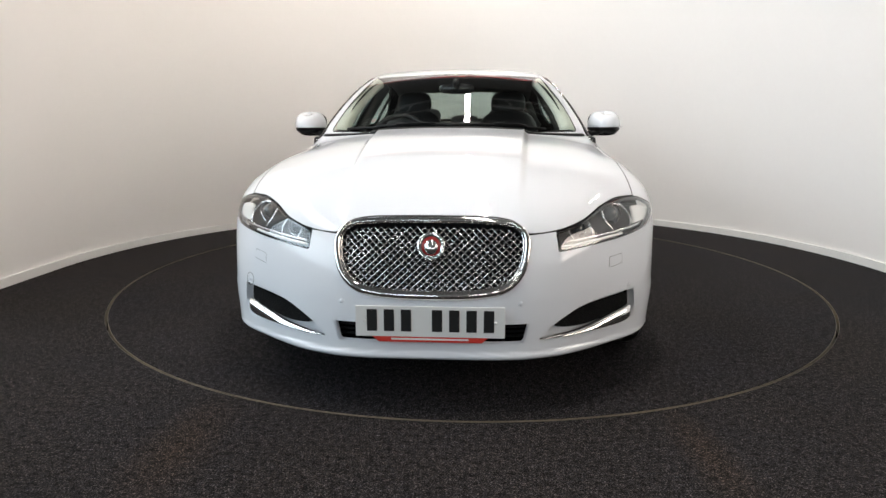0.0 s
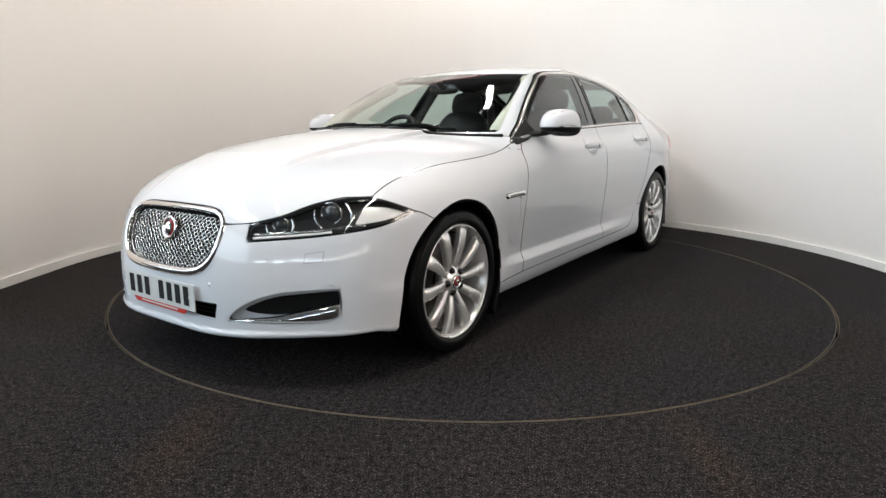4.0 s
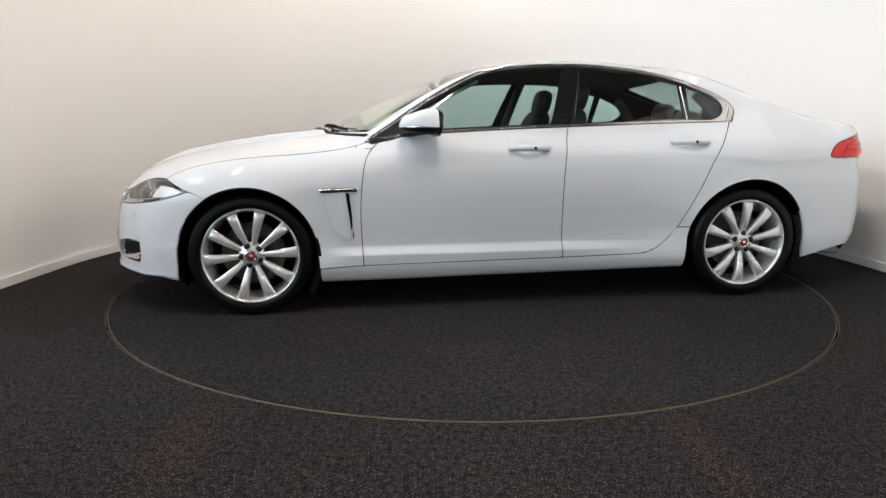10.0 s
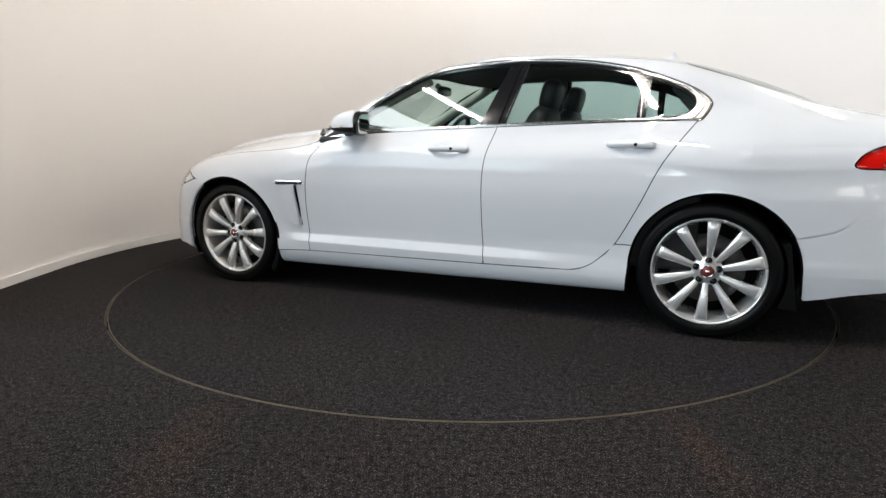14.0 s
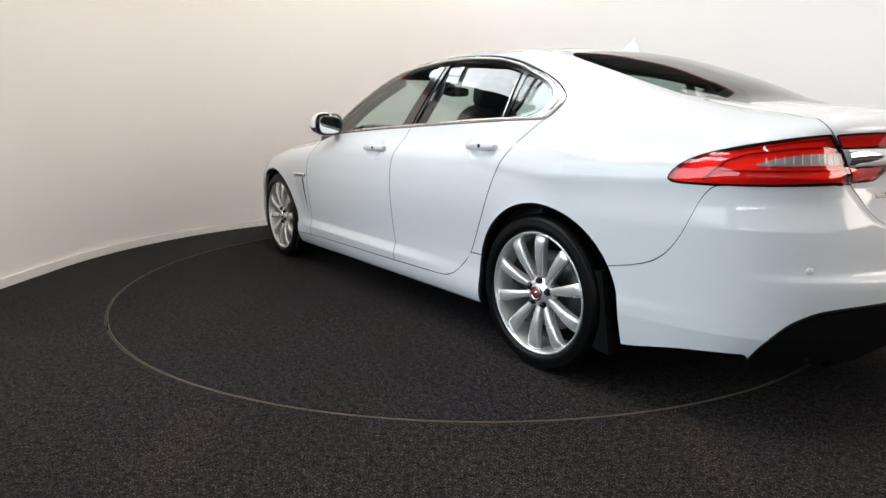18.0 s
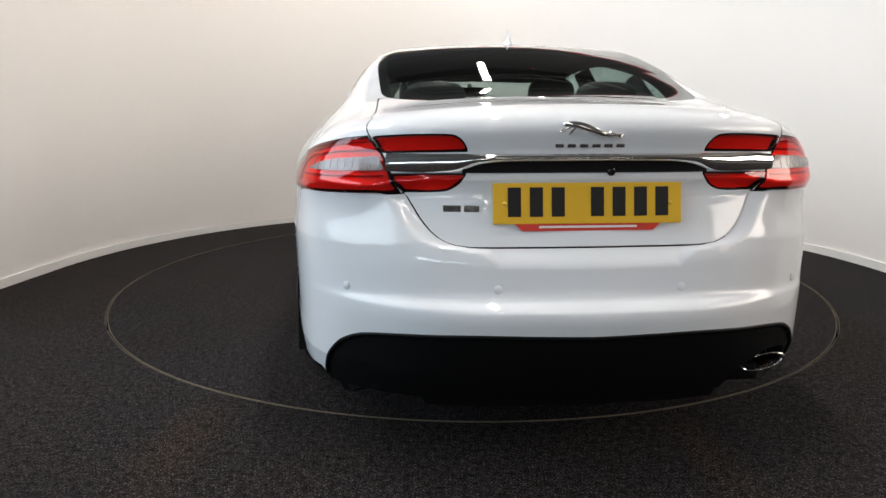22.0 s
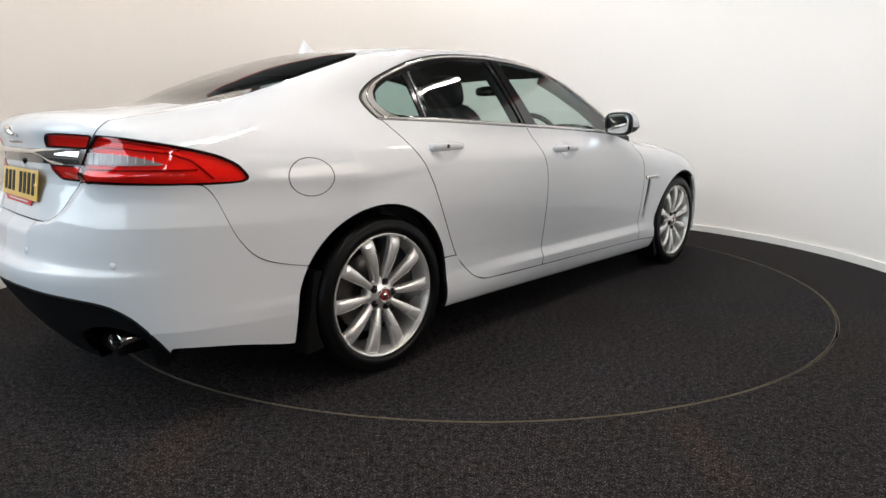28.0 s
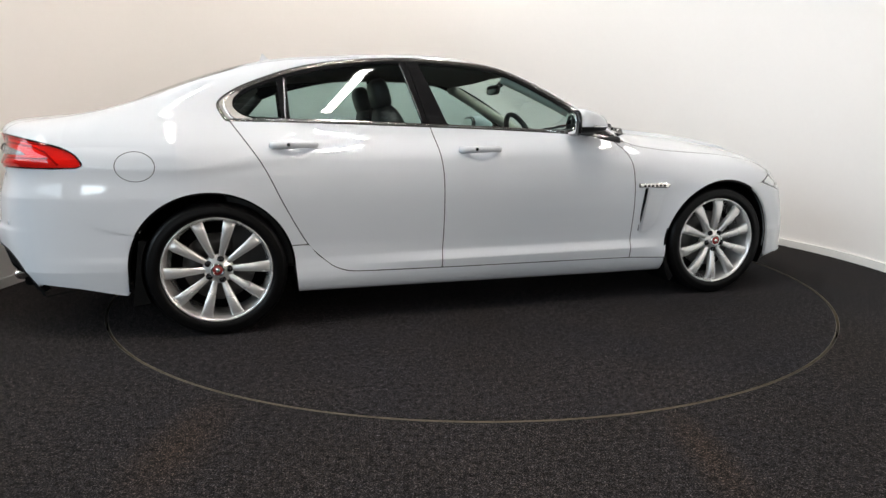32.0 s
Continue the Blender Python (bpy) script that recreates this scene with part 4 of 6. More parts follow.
# ---- wheels ----
FLAP = mat("black_flap_rubber", (0.0022, 0.0022, 0.0022), 0.6, grain=0.2, grain_scale=300)
FLAP.node_tree.nodes["Principled BSDF"].inputs["Specular IOR Level"].default_value = 0.15
DARKNUT = mat("dark_chrome_nut", (0.035, 0.035, 0.037), 0.25, 0.9)
def wheel_mesh():
    """One wheel at the origin, its outer face towards +y; the parts are returned under an Empty."""
    w = new("wheel")
    w.empty_display_size = 0.2
    w.parent = CAR
    R = 0.335
    tyre = [(0.256, -0.118), (0.287, -0.123), (0.312, -0.118), (0.329, -0.100), (0.334, -0.08)]
    for g in (-0.06, -0.02, 0.02, 0.06):
        tyre += [(R, g - 0.014), (R - 0.007, g - 0.008), (R - 0.007, g - 0.002), (R, g + 0.004)]
    tyre += [(0.334, 0.088), (0.330, 0.101), (0.318, 0.114), (0.314, 0.1165), (0.311, 0.116), (0.297, 0.121), (0.281, 0.1215), (0.271, 0.118), (0.264, 0.110), (0.259, 0.100), (0.254, -0.10)]
    v, f = turned(tyre, 96)
    link_mesh("tyre", v, f, TYRE, w)
    rim_ = [(0.2615, 0.098), (0.2630, 0.107), (0.2605, 0.1120), (0.255, 0.1110), (0.2510, 0.103), (0.246, 0.090), (0.237, 0.06), (0.232, 0.0), (0.232, -0.09), (0.256, -0.11), (0.257, -0.10), (0.243, -0.07), (0.243, 0.0), (0.247, 0.07), (0.252, 0.09)]
    v, f = turned(rim_, 96)
    link_mesh("rim", v, f, ALLOY, w)
    # ten spokes, broad at the rim and slim at the hub
    for k in range(10):
        n = 15
        rows = []
        for i in range(n):
            s = i / (n - 1)
            r = 0.042 + s * (0.2520 - 0.042)
            half = 0.0118 + 0.0192 * s ** 1.1
            y = 0.082 + 0.030 * math.sin(min(1, s * 1.25) * math.pi / 2) - 0.004 * s * s - 0.012 * max(0, (s - 0.86) / 0.14) ** 2
            d = 0.040 - 0.010 * s
            sec = [(-half * 0.9, -d), (-half * 1.0, -0.010), (-half * 0.93, -0.003), (-half * 0.5, -0.0004), (0, 0.0012), (half * 0.5, -0.0004), (half * 0.93, -0.003), (half * 1.0, -0.010), (half * 0.9, -d)]
            rows.append([(a, y + b, r) for a, b in sec])
        m = len(rows[0])
        v = np.asarray(rows).reshape(-1, 3)
        f = [(i * m + j, i * m + j + 1, (i + 1) * m + j + 1, (i + 1) * m + j) for i in range(n - 1) for j in range(m - 1)]
        f += [tuple(range(m - 1, -1, -1)), tuple((n - 1) * m + j for j in range(m))]
        a = math.radians(36 * k)
        rot = np.array([[math.cos(a), 0, math.sin(a)], [0, 1, 0], [-math.sin(a), 0, math.cos(a)]])
        link_mesh("spoke", v @ rot.T, f, ALLOY, w)
    v, f = turned([(0.0001, 0.03), (0.072, 0.03), (0.074, 0.07), (0.066, 0.085), (0.045, 0.090), (0.036, 0.099), (0.0001, 0.099)], 48, close=False)
    link_mesh("hub", v, f, ALLOY, w)
    v, f = turned([(0.0001, 0.096), (0.033, 0.096), (0.033, 0.104), (0.031, 0.107), (0.025, 0.107), (0.024, 0.105), (0.0001, 0.105)], 32, close=False)
    cap = link_mesh("hub_cap", v, f, CHROME, w)
    v, f = turned([(0.0001, 0.104), (0.0235, 0.104), (0.0235, 0.1062), (0.012, 0.107), (0.0001, 0.1072)], 32, close=False)
    link_mesh("emblem", v, f, RED, cap, "round red enamel emblem")
    v, f = turned([(0.0001, 0.1065), (0.011, 0.1065), (0.0115, 0.108), (0.006, 0.111), (0.0001, 0.1115)], 12, close=False)
    link_mesh("relief", v * [1.0, 1, 1.1], f, CHROME, cap)
    for k in range(5):
        a = math.radians(72 * k + 90)
        v, f = turned([(0.0001, 0.07), (0.0165, 0.07), (0.0165, 0.0925), (0.0145, 0.0935), (0.0125, 0.089), (0.0118, 0.0895), (0.0112, 0.099), (0.008, 0.103), (0.0001, 0.104)], 18, close=False)
        link_mesh("wheel_nut", v + [0.054 * math.cos(a), 0, 0.054 * math.sin(a)], f, DARKNUT, w)
    v, f = turned([(0.06, -0.01), (0.172, -0.01), (0.174, 0.0), (0.172, 0.012), (0.06, 0.012)], 64)
    link_mesh("brake_disc", v, f, STEEL, w, "worn steel brake disc")
    v, f = turned([(0.0001, -0.06), (0.232, -0.06), (0.232, -0.05), (0.0001, -0.05)], 48, close=False)
    link_mesh("backing_plate", v, f, LINER, w)
    return w


def wheels():
    w = wheel_mesh()
    yf, yr = 0.892 - 0.106, 0.905 - 0.106
    spots = [(WHEEL_X, yf, 0), (-WHEEL_X, yr, 0), (WHEEL_X, -yf, 180), (-WHEEL_X, -yr, 180)]
    turns = [22, -3, 34, -16.5]
    for i, ((x, y, rz), tw) in enumerate(zip(spots, turns)):
        m = pose(x, y, WHEEL_Z - 0.001, 0, 0, rz) @ pose(0, 0, 0, 0, tw, 0)
        if i == 0:
            first = w
            w.matrix_basis = m
        else:
            copy_thing(first, m)
    # wheel houses and mud flaps
    for x in (WHEEL_X, -WHEEL_X):
        for s in (1, -1):
            a = np.radians(np.linspace(-25, 205, 30))
            v, f = [], []
            for y in (0.40, 0.865):
                for q in a:
                    v.append((x + 0.392 * math.cos(q), s * y, WHEEL_Z + 0.392 * math.sin(q)))
            n = len(a)
            f = [(i, i + 1, n + i + 1, n + i) for i in range(n - 1)]
            base = len(v)
            v.append((x, s * 0.40, WHEEL_Z))
            f += [(base, i, i + 1) for i in range(n - 1)]
            link_mesh("wheel_arch_liner", v, f, LINER, CAR)
            a = np.radians(np.linspace(165 if x > 0 else 153, 214 if x > 0 else 205, 18))
            y0, y1 = 0.68, 0.906 if x < 0 else 0.903
            r0 = 0.362 if x > 0 else 0.343
            v, f = [], []
            for wide in (0, 1):
                for y in (y0, y1):
                    for q in a:
                        s_ = (q - a[0]) / (a[-1] - a[0])
                        r = r0 + wide * ((0.012 + 0.016 * s_) if x > 0 else (0.044 + 0.004 * s_))
                        if x < 0 and wide:
                            # straight rear edge, widening downwards
                            v.append((x - 0.342 - 0.050 * s_, s * y, WHEEL_Z + 0.16 - 0.315 * s_))
                        else:
                            v.append((x + r * math.cos(q), s * y, WHEEL_Z + r * math.sin(q) - wide * 0.02 * s_))
            n = len(a)
            for i in range(n - 1):
                for p_, q_ in ((0, 1), (1, 3), (3, 2), (2, 0)):
                    f.append((p_ * n + i, p_ * n + i + 1, q_ * n + i + 1, q_ * n + i))
            f += [(0, n, 3 * n, 2 * n), (n - 1, 3 * n - 1, 4 * n - 1, 2 * n + n - 1)]
            link_mesh("mud_flap", v, f, FLAP, CAR, "black rubber mud flap", False)


wheels()


# ---- points on the skin ----
def on_nose(y, z):
    y, z = np.atleast_1d(y).astype(float), np.atleast_1d(z).astype(float)
    y, z = np.broadcast_arrays(y, z)
    return cast(np.stack([0 * y + 1.3, y, z], -1), np.tile([[1.0, 0, 0]], (len(y), 1)))


def on_side(x, z):
    x, z = np.broadcast_arrays(np.atleast_1d(x).astype(float), np.atleast_1d(z).astype(float))
    return cast(np.stack([x, 0 * x, z], -1), np.tile([[0, 1.0, 0]], (len(x), 1)))


def on_top(x, y):
    x, y = np.broadcast_arrays(np.atleast_1d(x).astype(float), np.atleast_1d(y).astype(float))
    return cast(np.stack([x, y, 0 * x + 0.62], -1), np.tile([[0, 0, 1.0]], (len(x), 1)))


def on_fa(deg, z):
    deg, z = np.broadcast_arrays(np.atleast_1d(deg).astype(float), np.atleast_1d(z).astype(float))
    a = np.radians(deg)
    return cast(np.stack([0 * z + CF, 0 * z, z], -1), np.stack([np.cos(a), np.sin(a), 0 * a], -1))


def on_ra(deg, z):
    deg, z = np.broadcast_arrays(np.atleast_1d(deg).astype(float), np.atleast_1d(z).astype(float))
    a = np.radians(deg)
    return cast(np.stack([0 * z + CR, 0 * z, z], -1), np.stack([-np.cos(a), np.sin(a), 0 * a], -1))


def along(name, pts, radius, material, parent, label="", n=10, closed=False, flat=1.0, side=1):
    v, f = tube(pts, radius, n, closed, flat)
    if side < 0:
        v, f = v * [1, -1, 1], [tuple(reversed(q)) for q in f]
    ob = link_mesh(name, v, f, material, parent, label)
    return ob


def frame_at(p, n, up=(0, 0, 1)):
    """A matrix at p whose y axis is the outward normal n and whose z axis is nearest to up."""
    y = Vector(n).normalized()
    x = y.cross(Vector(up)).normalized()
    z = x.cross(y)
    return Matrix(((x.x, y.x, z.x, p[0]), (x.y, y.y, z.y, p[1]), (x.z, y.z, z.z, p[2]), (0, 0, 0, 1)))


def disc(name, m, profile, material, parent, label="", n=32, smooth=True):
    """A turned piece with its axis along the y axis of m."""
    v, f = turned(profile, n, close=False)
    v = np.asarray([m @ Vector(q) for q in v])
    return link_mesh(name, v, f, material, parent, label, smooth)


def mirror_y(m):
    return Matrix.Diagonal((1, -1, 1, 1)) @ m


def bump_ball(name, m, sx, sy, sz, material, parent, label="", seg=20, power=2.0):
    """A rounded body (superellipsoid) with half sizes sx, sy, sz in the frame m."""
    n, k = seg, seg // 2 + 2
    v, f = [], []
    e = 2.0 / power
    sg = lambda a: math.copysign(abs(a) ** e, a)
    for i in range(k):
        b = -math.pi / 2 + math.pi * i / (k - 1)
        for j in range(n):
            a = 2 * math.pi * j / n
            v.append(m @ Vector((sx * sg(math.cos(b)) * sg(math.cos(a)), sy * sg(math.cos(b)) * sg(math.sin(a)), sz * sg(math.sin(b)))))
    f = [(i * n + j, i * n + (j + 1) % n, (i + 1) * n + (j + 1) % n, (i + 1) * n + j) for i in range(k - 1) for j in range(n)]
    return link_mesh(name, v, f, material, parent, label)


# ---- more materials ----
WIRE = mat("dull_chrome_wire", (0.50, 0.49, 0.475), 0.14, 1.0, rough_var=0.05)
LAMP_DARK = mat("lamp_housing", (0.018, 0.018, 0.019), 0.35, 0.0, grain=0.25, grain_scale=40, bump=0.15)
LAMP_SILVER = mat("lamp_reflector", (0.75, 0.75, 0.76), 0.16, 1.0, grain=0.05, grain_scale=120, rough_var=0.05)
LAMP_WHITE = mat("side_reflector", (0.90, 0.90, 0.88), 0.3, 0.15, grain=0.1, grain_scale=150, bump=0.3)
REDLENS = glass("red_lens", (0.98, 0.085, 0.06))
RED_BACK = mat("red_reflector", (0.85, 0.16, 0.12), 0.35, 0.2, grain=0.12, grain_scale=140, bump=0.2)
RED_DEEP = mat("deep_red_band", (0.36, 0.01, 0.012), 0.3, coat=0.6, grain=0.1)
PLATE_W = mat("white_number_plate", (0.78, 0.78, 0.76), 0.5, coat=1.0, stain=0.03, stain_scale=20)
PLATE_Y = mat("yellow_number_plate", (0.80, 0.47, 0.02), 0.5, coat=1.0, stain=0.03, stain_scale=20)
INK = mat("black_print", (0.006, 0.006, 0.006), 0.7)
REDPRINT = mat("red_plate_holder", (0.62, 0.045, 0.03), 0.4, stain=0.05, stain_scale=30)
LEATHER = mat("black_leather", (0.016, 0.016, 0.017), 0.45, grain=0.15, grain_scale=250, bump=0.12)
DASH = mat("dark_dashboard", (0.02, 0.021, 0.022), 0.6, grain=0.2, grain_scale=300, bump=0.1)
CREAM = mat("pale_pillar_trim", (0.62, 0.63, 0.55), 0.7, grain=0.05, grain_scale=300)
HEADLINER = mat("dark_headlining", (0.07, 0.07, 0.065), 0.9, grain=0.1, grain_scale=300)
MIRROR = mat("mirror_glass", (0.85, 0.88, 0.87), 0.01, 1.0)


def grille():
    g = smooth_outline([(-0.345, 0.60), (-0.337, 0.655), (-0.285, 0.690), (-0.14, 0.700), (0.14, 0.700), (0.285, 0.690), (0.337, 0.655), (0.345, 0.60), (0.322, 0.515), (0.255, 0.460), (0.12, 0.440), (-0.12, 0.440), (-0.255, 0.460), (-0.322, 0.515)], 8)
    top = new("radiator_grille")
    top.parent = CAR
    c = np.array([0, 0.572])
    inner = c + (g - c) * [0.975, 0.95]
    p = on_nose(inner[:, 0], inner[:, 1])
    rad = 0.0115 + 0.008 * np.clip((0.52 - inner[:, 1]) / 0.07, 0, 1)
    p[:, 0] -= 0.004
    along("grille_surround", p, rad, CHROME, top, "bright chrome grille surround", 12, True)
    deep = c + (g - c) * [0.945, 0.90]
    q = on_nose(deep[:, 0], deep[:, 1])
    q[:, 0] -= 0.022
    along("inner_trim", q, 0.006, SATIN, top, "", 8, True)
    # backing plate and woven wires
    back = on_nose(g[:, 0], g[:, 1])
    back[:, 0] -= 0.07
    n = len(back)
    v = np.concatenate([back, [[2.20, 0, 0.57]]])
    link_mesh("grille_backing", v, [(i, (i + 1) % n, n) for i in range(n)], LINER, top, smooth=False)
    lim = c + (g - c) * [0.955, 0.915]
    V, F, off = [], [], 0
    pitch = 0.0262
    for sgn in (1, -1):
        for k in range(-34, 35):
            s = np.linspace(-0.22, 0.22, 90)
            y = k * pitch + sgn * s * 0.98
            z = 0.572 + s * 0.9
            inside_ = region(lim, np.stack([y, z], -1)) < 0
            if inside_.sum() < 4:
                continue
            y, z = y[inside_], z[inside_]
            pts = on_nose(y, z)
            ph = (y / pitch + sgn * (z / (pitch * 0.9))) * math.pi
            pts[:, 0] -= 0.028 + 0.0016 * np.cos(ph)
            a, b = tube(pts, 0.0029, 6, False, 1.0)
            V.append(a)
            F += [tuple(i + off for i in q_) for q_ in b]
            off += len(a)
    tagged(link_mesh("grille_mesh", np.concatenate(V), F, WIRE, top, "woven bright wire grille mesh"), kind="stuff")
    m = frame_at((on_nose(0, 0.607)[0] - [0.020, 0, 0]), (1, 0, 0.24))
    disc("badge_ring", m, [(0.0001, 0), (0.049, 0), (0.051, 0.010), (0.047, 0.016), (0.037, 0.013), (0.034, 0.010), (0.0001, 0.010)], CHROME, top, "round chrome badge ring", 48)
    disc("badge_face", m, [(0.0001, 0.010), (0.0335, 0.010), (0.0335, 0.012), (0.0001, 0.0125)], RED, top, "red badge face", 48)
    bump_ball("badge_relief", m @ Matrix.Translation((0, 0.014, -0.003)), 0.024, 0.012, 0.027, CHROME, top, "plain silver relief")


def plates():
    def plate(name, m, material, label, front_):
        t = new(name)
        t.parent = CAR
        t.matrix_basis = m
        t["label"] = label
        part("plate", box_bm(0.52, 0.004, 0.111, Matrix(), 0.0018, 2), material, t)
        xs = [-0.209, -0.148, -0.087, -0.026, 0.084, 0.145, 0.206]
        for x in xs:
            part("bar", box_bm(0.036, 0.002, 0.079, pose(x * 0.98, 0.0028, 0.004), 0.0008, 1), INK, t)
        bm = bmesh.new()
        w, h = 0.205, 0.022
        vs = [bm.verts.new(c_) for c_ in ((-w, -0.002, 0), (w, -0.002, 0), (w - 0.025, -0.002, -h), (-w + 0.025, -0.002, -h))]
        fc = bm.faces.new(vs)
        ex = bmesh.ops.extrude_face_region(bm, geom=[fc])
        bmesh.ops.translate(bm, verts=[q for q in ex["geom"] if isinstance(q, bmesh.types.BMVert)], vec=(0, 0.003, 0))
        bmesh.ops.translate(bm, verts=bm.verts, vec=(0, 0, -0.0525))
        hold = part("holder_strip", bm, REDPRINT, t, "red dealer strip")
        part("bar", box_bm(0.27, 0.001, 0.006, pose(0, 0.0015, -0.0635)), PLATE_W, hold)
        for x in (-0.232, 0.232):
            disc("screw_cap", Matrix.Translation((x * 0.98, 0.002, 0.0)), [(0.0001, 0.004), (0.004, 0.0038), (0.0065, 0.0)][::-1], material, t, n=12)
        return t
    # columns: across (car's right), outward, up
    f = frame_at((2.364, 0.0, 0.357), (1, 0, 0.0))
    plate("front_number_plate", f, PLATE_W, "white front number plate with dark bars", True)
    r = frame_at((-2.494, 0.0, 0.815), (-1, 0, 0.16))
    plate("rear_number_plate", r, PLATE_Y, "yellow rear number plate with dark bars", False)


def headlamps():
    for side in (1, -1):
        h = new("headlamp")
        h.parent = CAR
        sheet("lamp_cover", [lambda p: region(HEADLAMP, fa(p)) + 0.001, lambda p: 1.55 - p[:, 0]], CLEAR, h, "clear lamp cover", side=side, depth=0.0, offset=0.0).visible_shadow = False
        sheet("lamp_rim", [lambda p: region(HEADLAMP, fa(p)) + 0.001, lambda p: -0.007 - region(HEADLAMP, fa(p)), lambda p: 1.55 - p[:, 0]], GLOSS_BLACK, h, side=side, depth=0.010, offset=-0.002)
        sheet("lamp_housing", [lambda p: region(HEADLAMP, fa(p)) - 0.004, lambda p: 1.55 - p[:, 0]], LAMP_DARK, h, side=side, depth=0, offset=-0.040)
        for deg, z, r, nm in ((51.5, 0.690, 0.042, "main_beam"), (38.6, 0.650, 0.033, "dipped_beam")):
            c = on_fa(deg, z)[0] - [0.035, 0.012, 0.0]
            m = frame_at(c, (0.93, 0.36, 0.0))
            if side < 0:
                m = frame_at(c * [1, -1, 1], (0.93, -0.36, 0.0))
            b = disc(nm, m, [(r * 1.0, -0.03), (r * 1.06, 0.004), (r * 1.0, 0.008), (r * 0.88, 0.004), (r * 0.84, -0.006)], LAMP_SILVER, h, "silver projector bezel", 40)
            disc("lens", m, [(r * 0.85, -0.008), (r * 0.78, 0.006), (r * 0.55, 0.016), (r * 0.28, 0.021), (0.0001, 0.0225)], mat_lens, b, "clear domed projector lens", 32)
        # curved silver blades beside the two lenses
        for d0, z0, rr, a0, a1 in ((52.0, 0.688, 0.062, 95, 235), (52.5, 0.686, 0.066, -75, 45), (38.8, 0.648, 0.048, 100, 235), (39.2, 0.648, 0.050, -70, 40)):
            a = np.radians(np.linspace(a0, a1, 22))
            dd, zz = d0 - np.degrees(rr * np.cos(a) / 0.86) * -1, z0 + rr * np.sin(a)
            ok = region(HEADLAMP, np.stack([dd / 65, zz], -1)) < -0.010
            if ok.sum() < 3:
                continue
            q = on_fa(dd[ok], zz[ok]) - [0.018, 0.008, 0]
            along("light_blade", q, 0.0042, LAMP_SILVER, h, "bright silver light blade", 8, side=side)
        q = on_fa(np.linspace(32.5, 60, 30), np.interp(np.linspace(32.5, 60, 30), [31, 38, 49, 61], [0.612, 0.618, 0.630, 0.648])) - [0.014, 0.006, 0]
        along("light_strip", q, 0.0045, LAMP_SILVER, h, "silver running-light strip", 8, side=side)
        q = on_fa(np.linspace(32.5, 52, 24), np.interp(np.linspace(32.5, 52, 24), [31, 38, 49, 61], [0.598, 0.605, 0.617, 0.640])) - [0.012, 0.006, 0]
        along("amber_strip", q, 0.0055, LAMP_WHITE, h, "pale indicator strip", 8, side=side)
        tri = wrap_outline([(57.8, 0.656), (60.8, 0.722), (66.0, 0.717), (71.2, 0.691), (65.5, 0.666)], (0, 1, 3))
        sheet("side_reflector", [lambda p: region(tri, fa(p)), lambda p: 1.55 - p[:, 0]], LAMP_WHITE, h, "pale side reflector", side=side, depth=0.01, offset=-0.016)


mat_lens = mat("projector_lens", (0.05, 0.055, 0.06), 0.04, 0.3, coat=1.0)


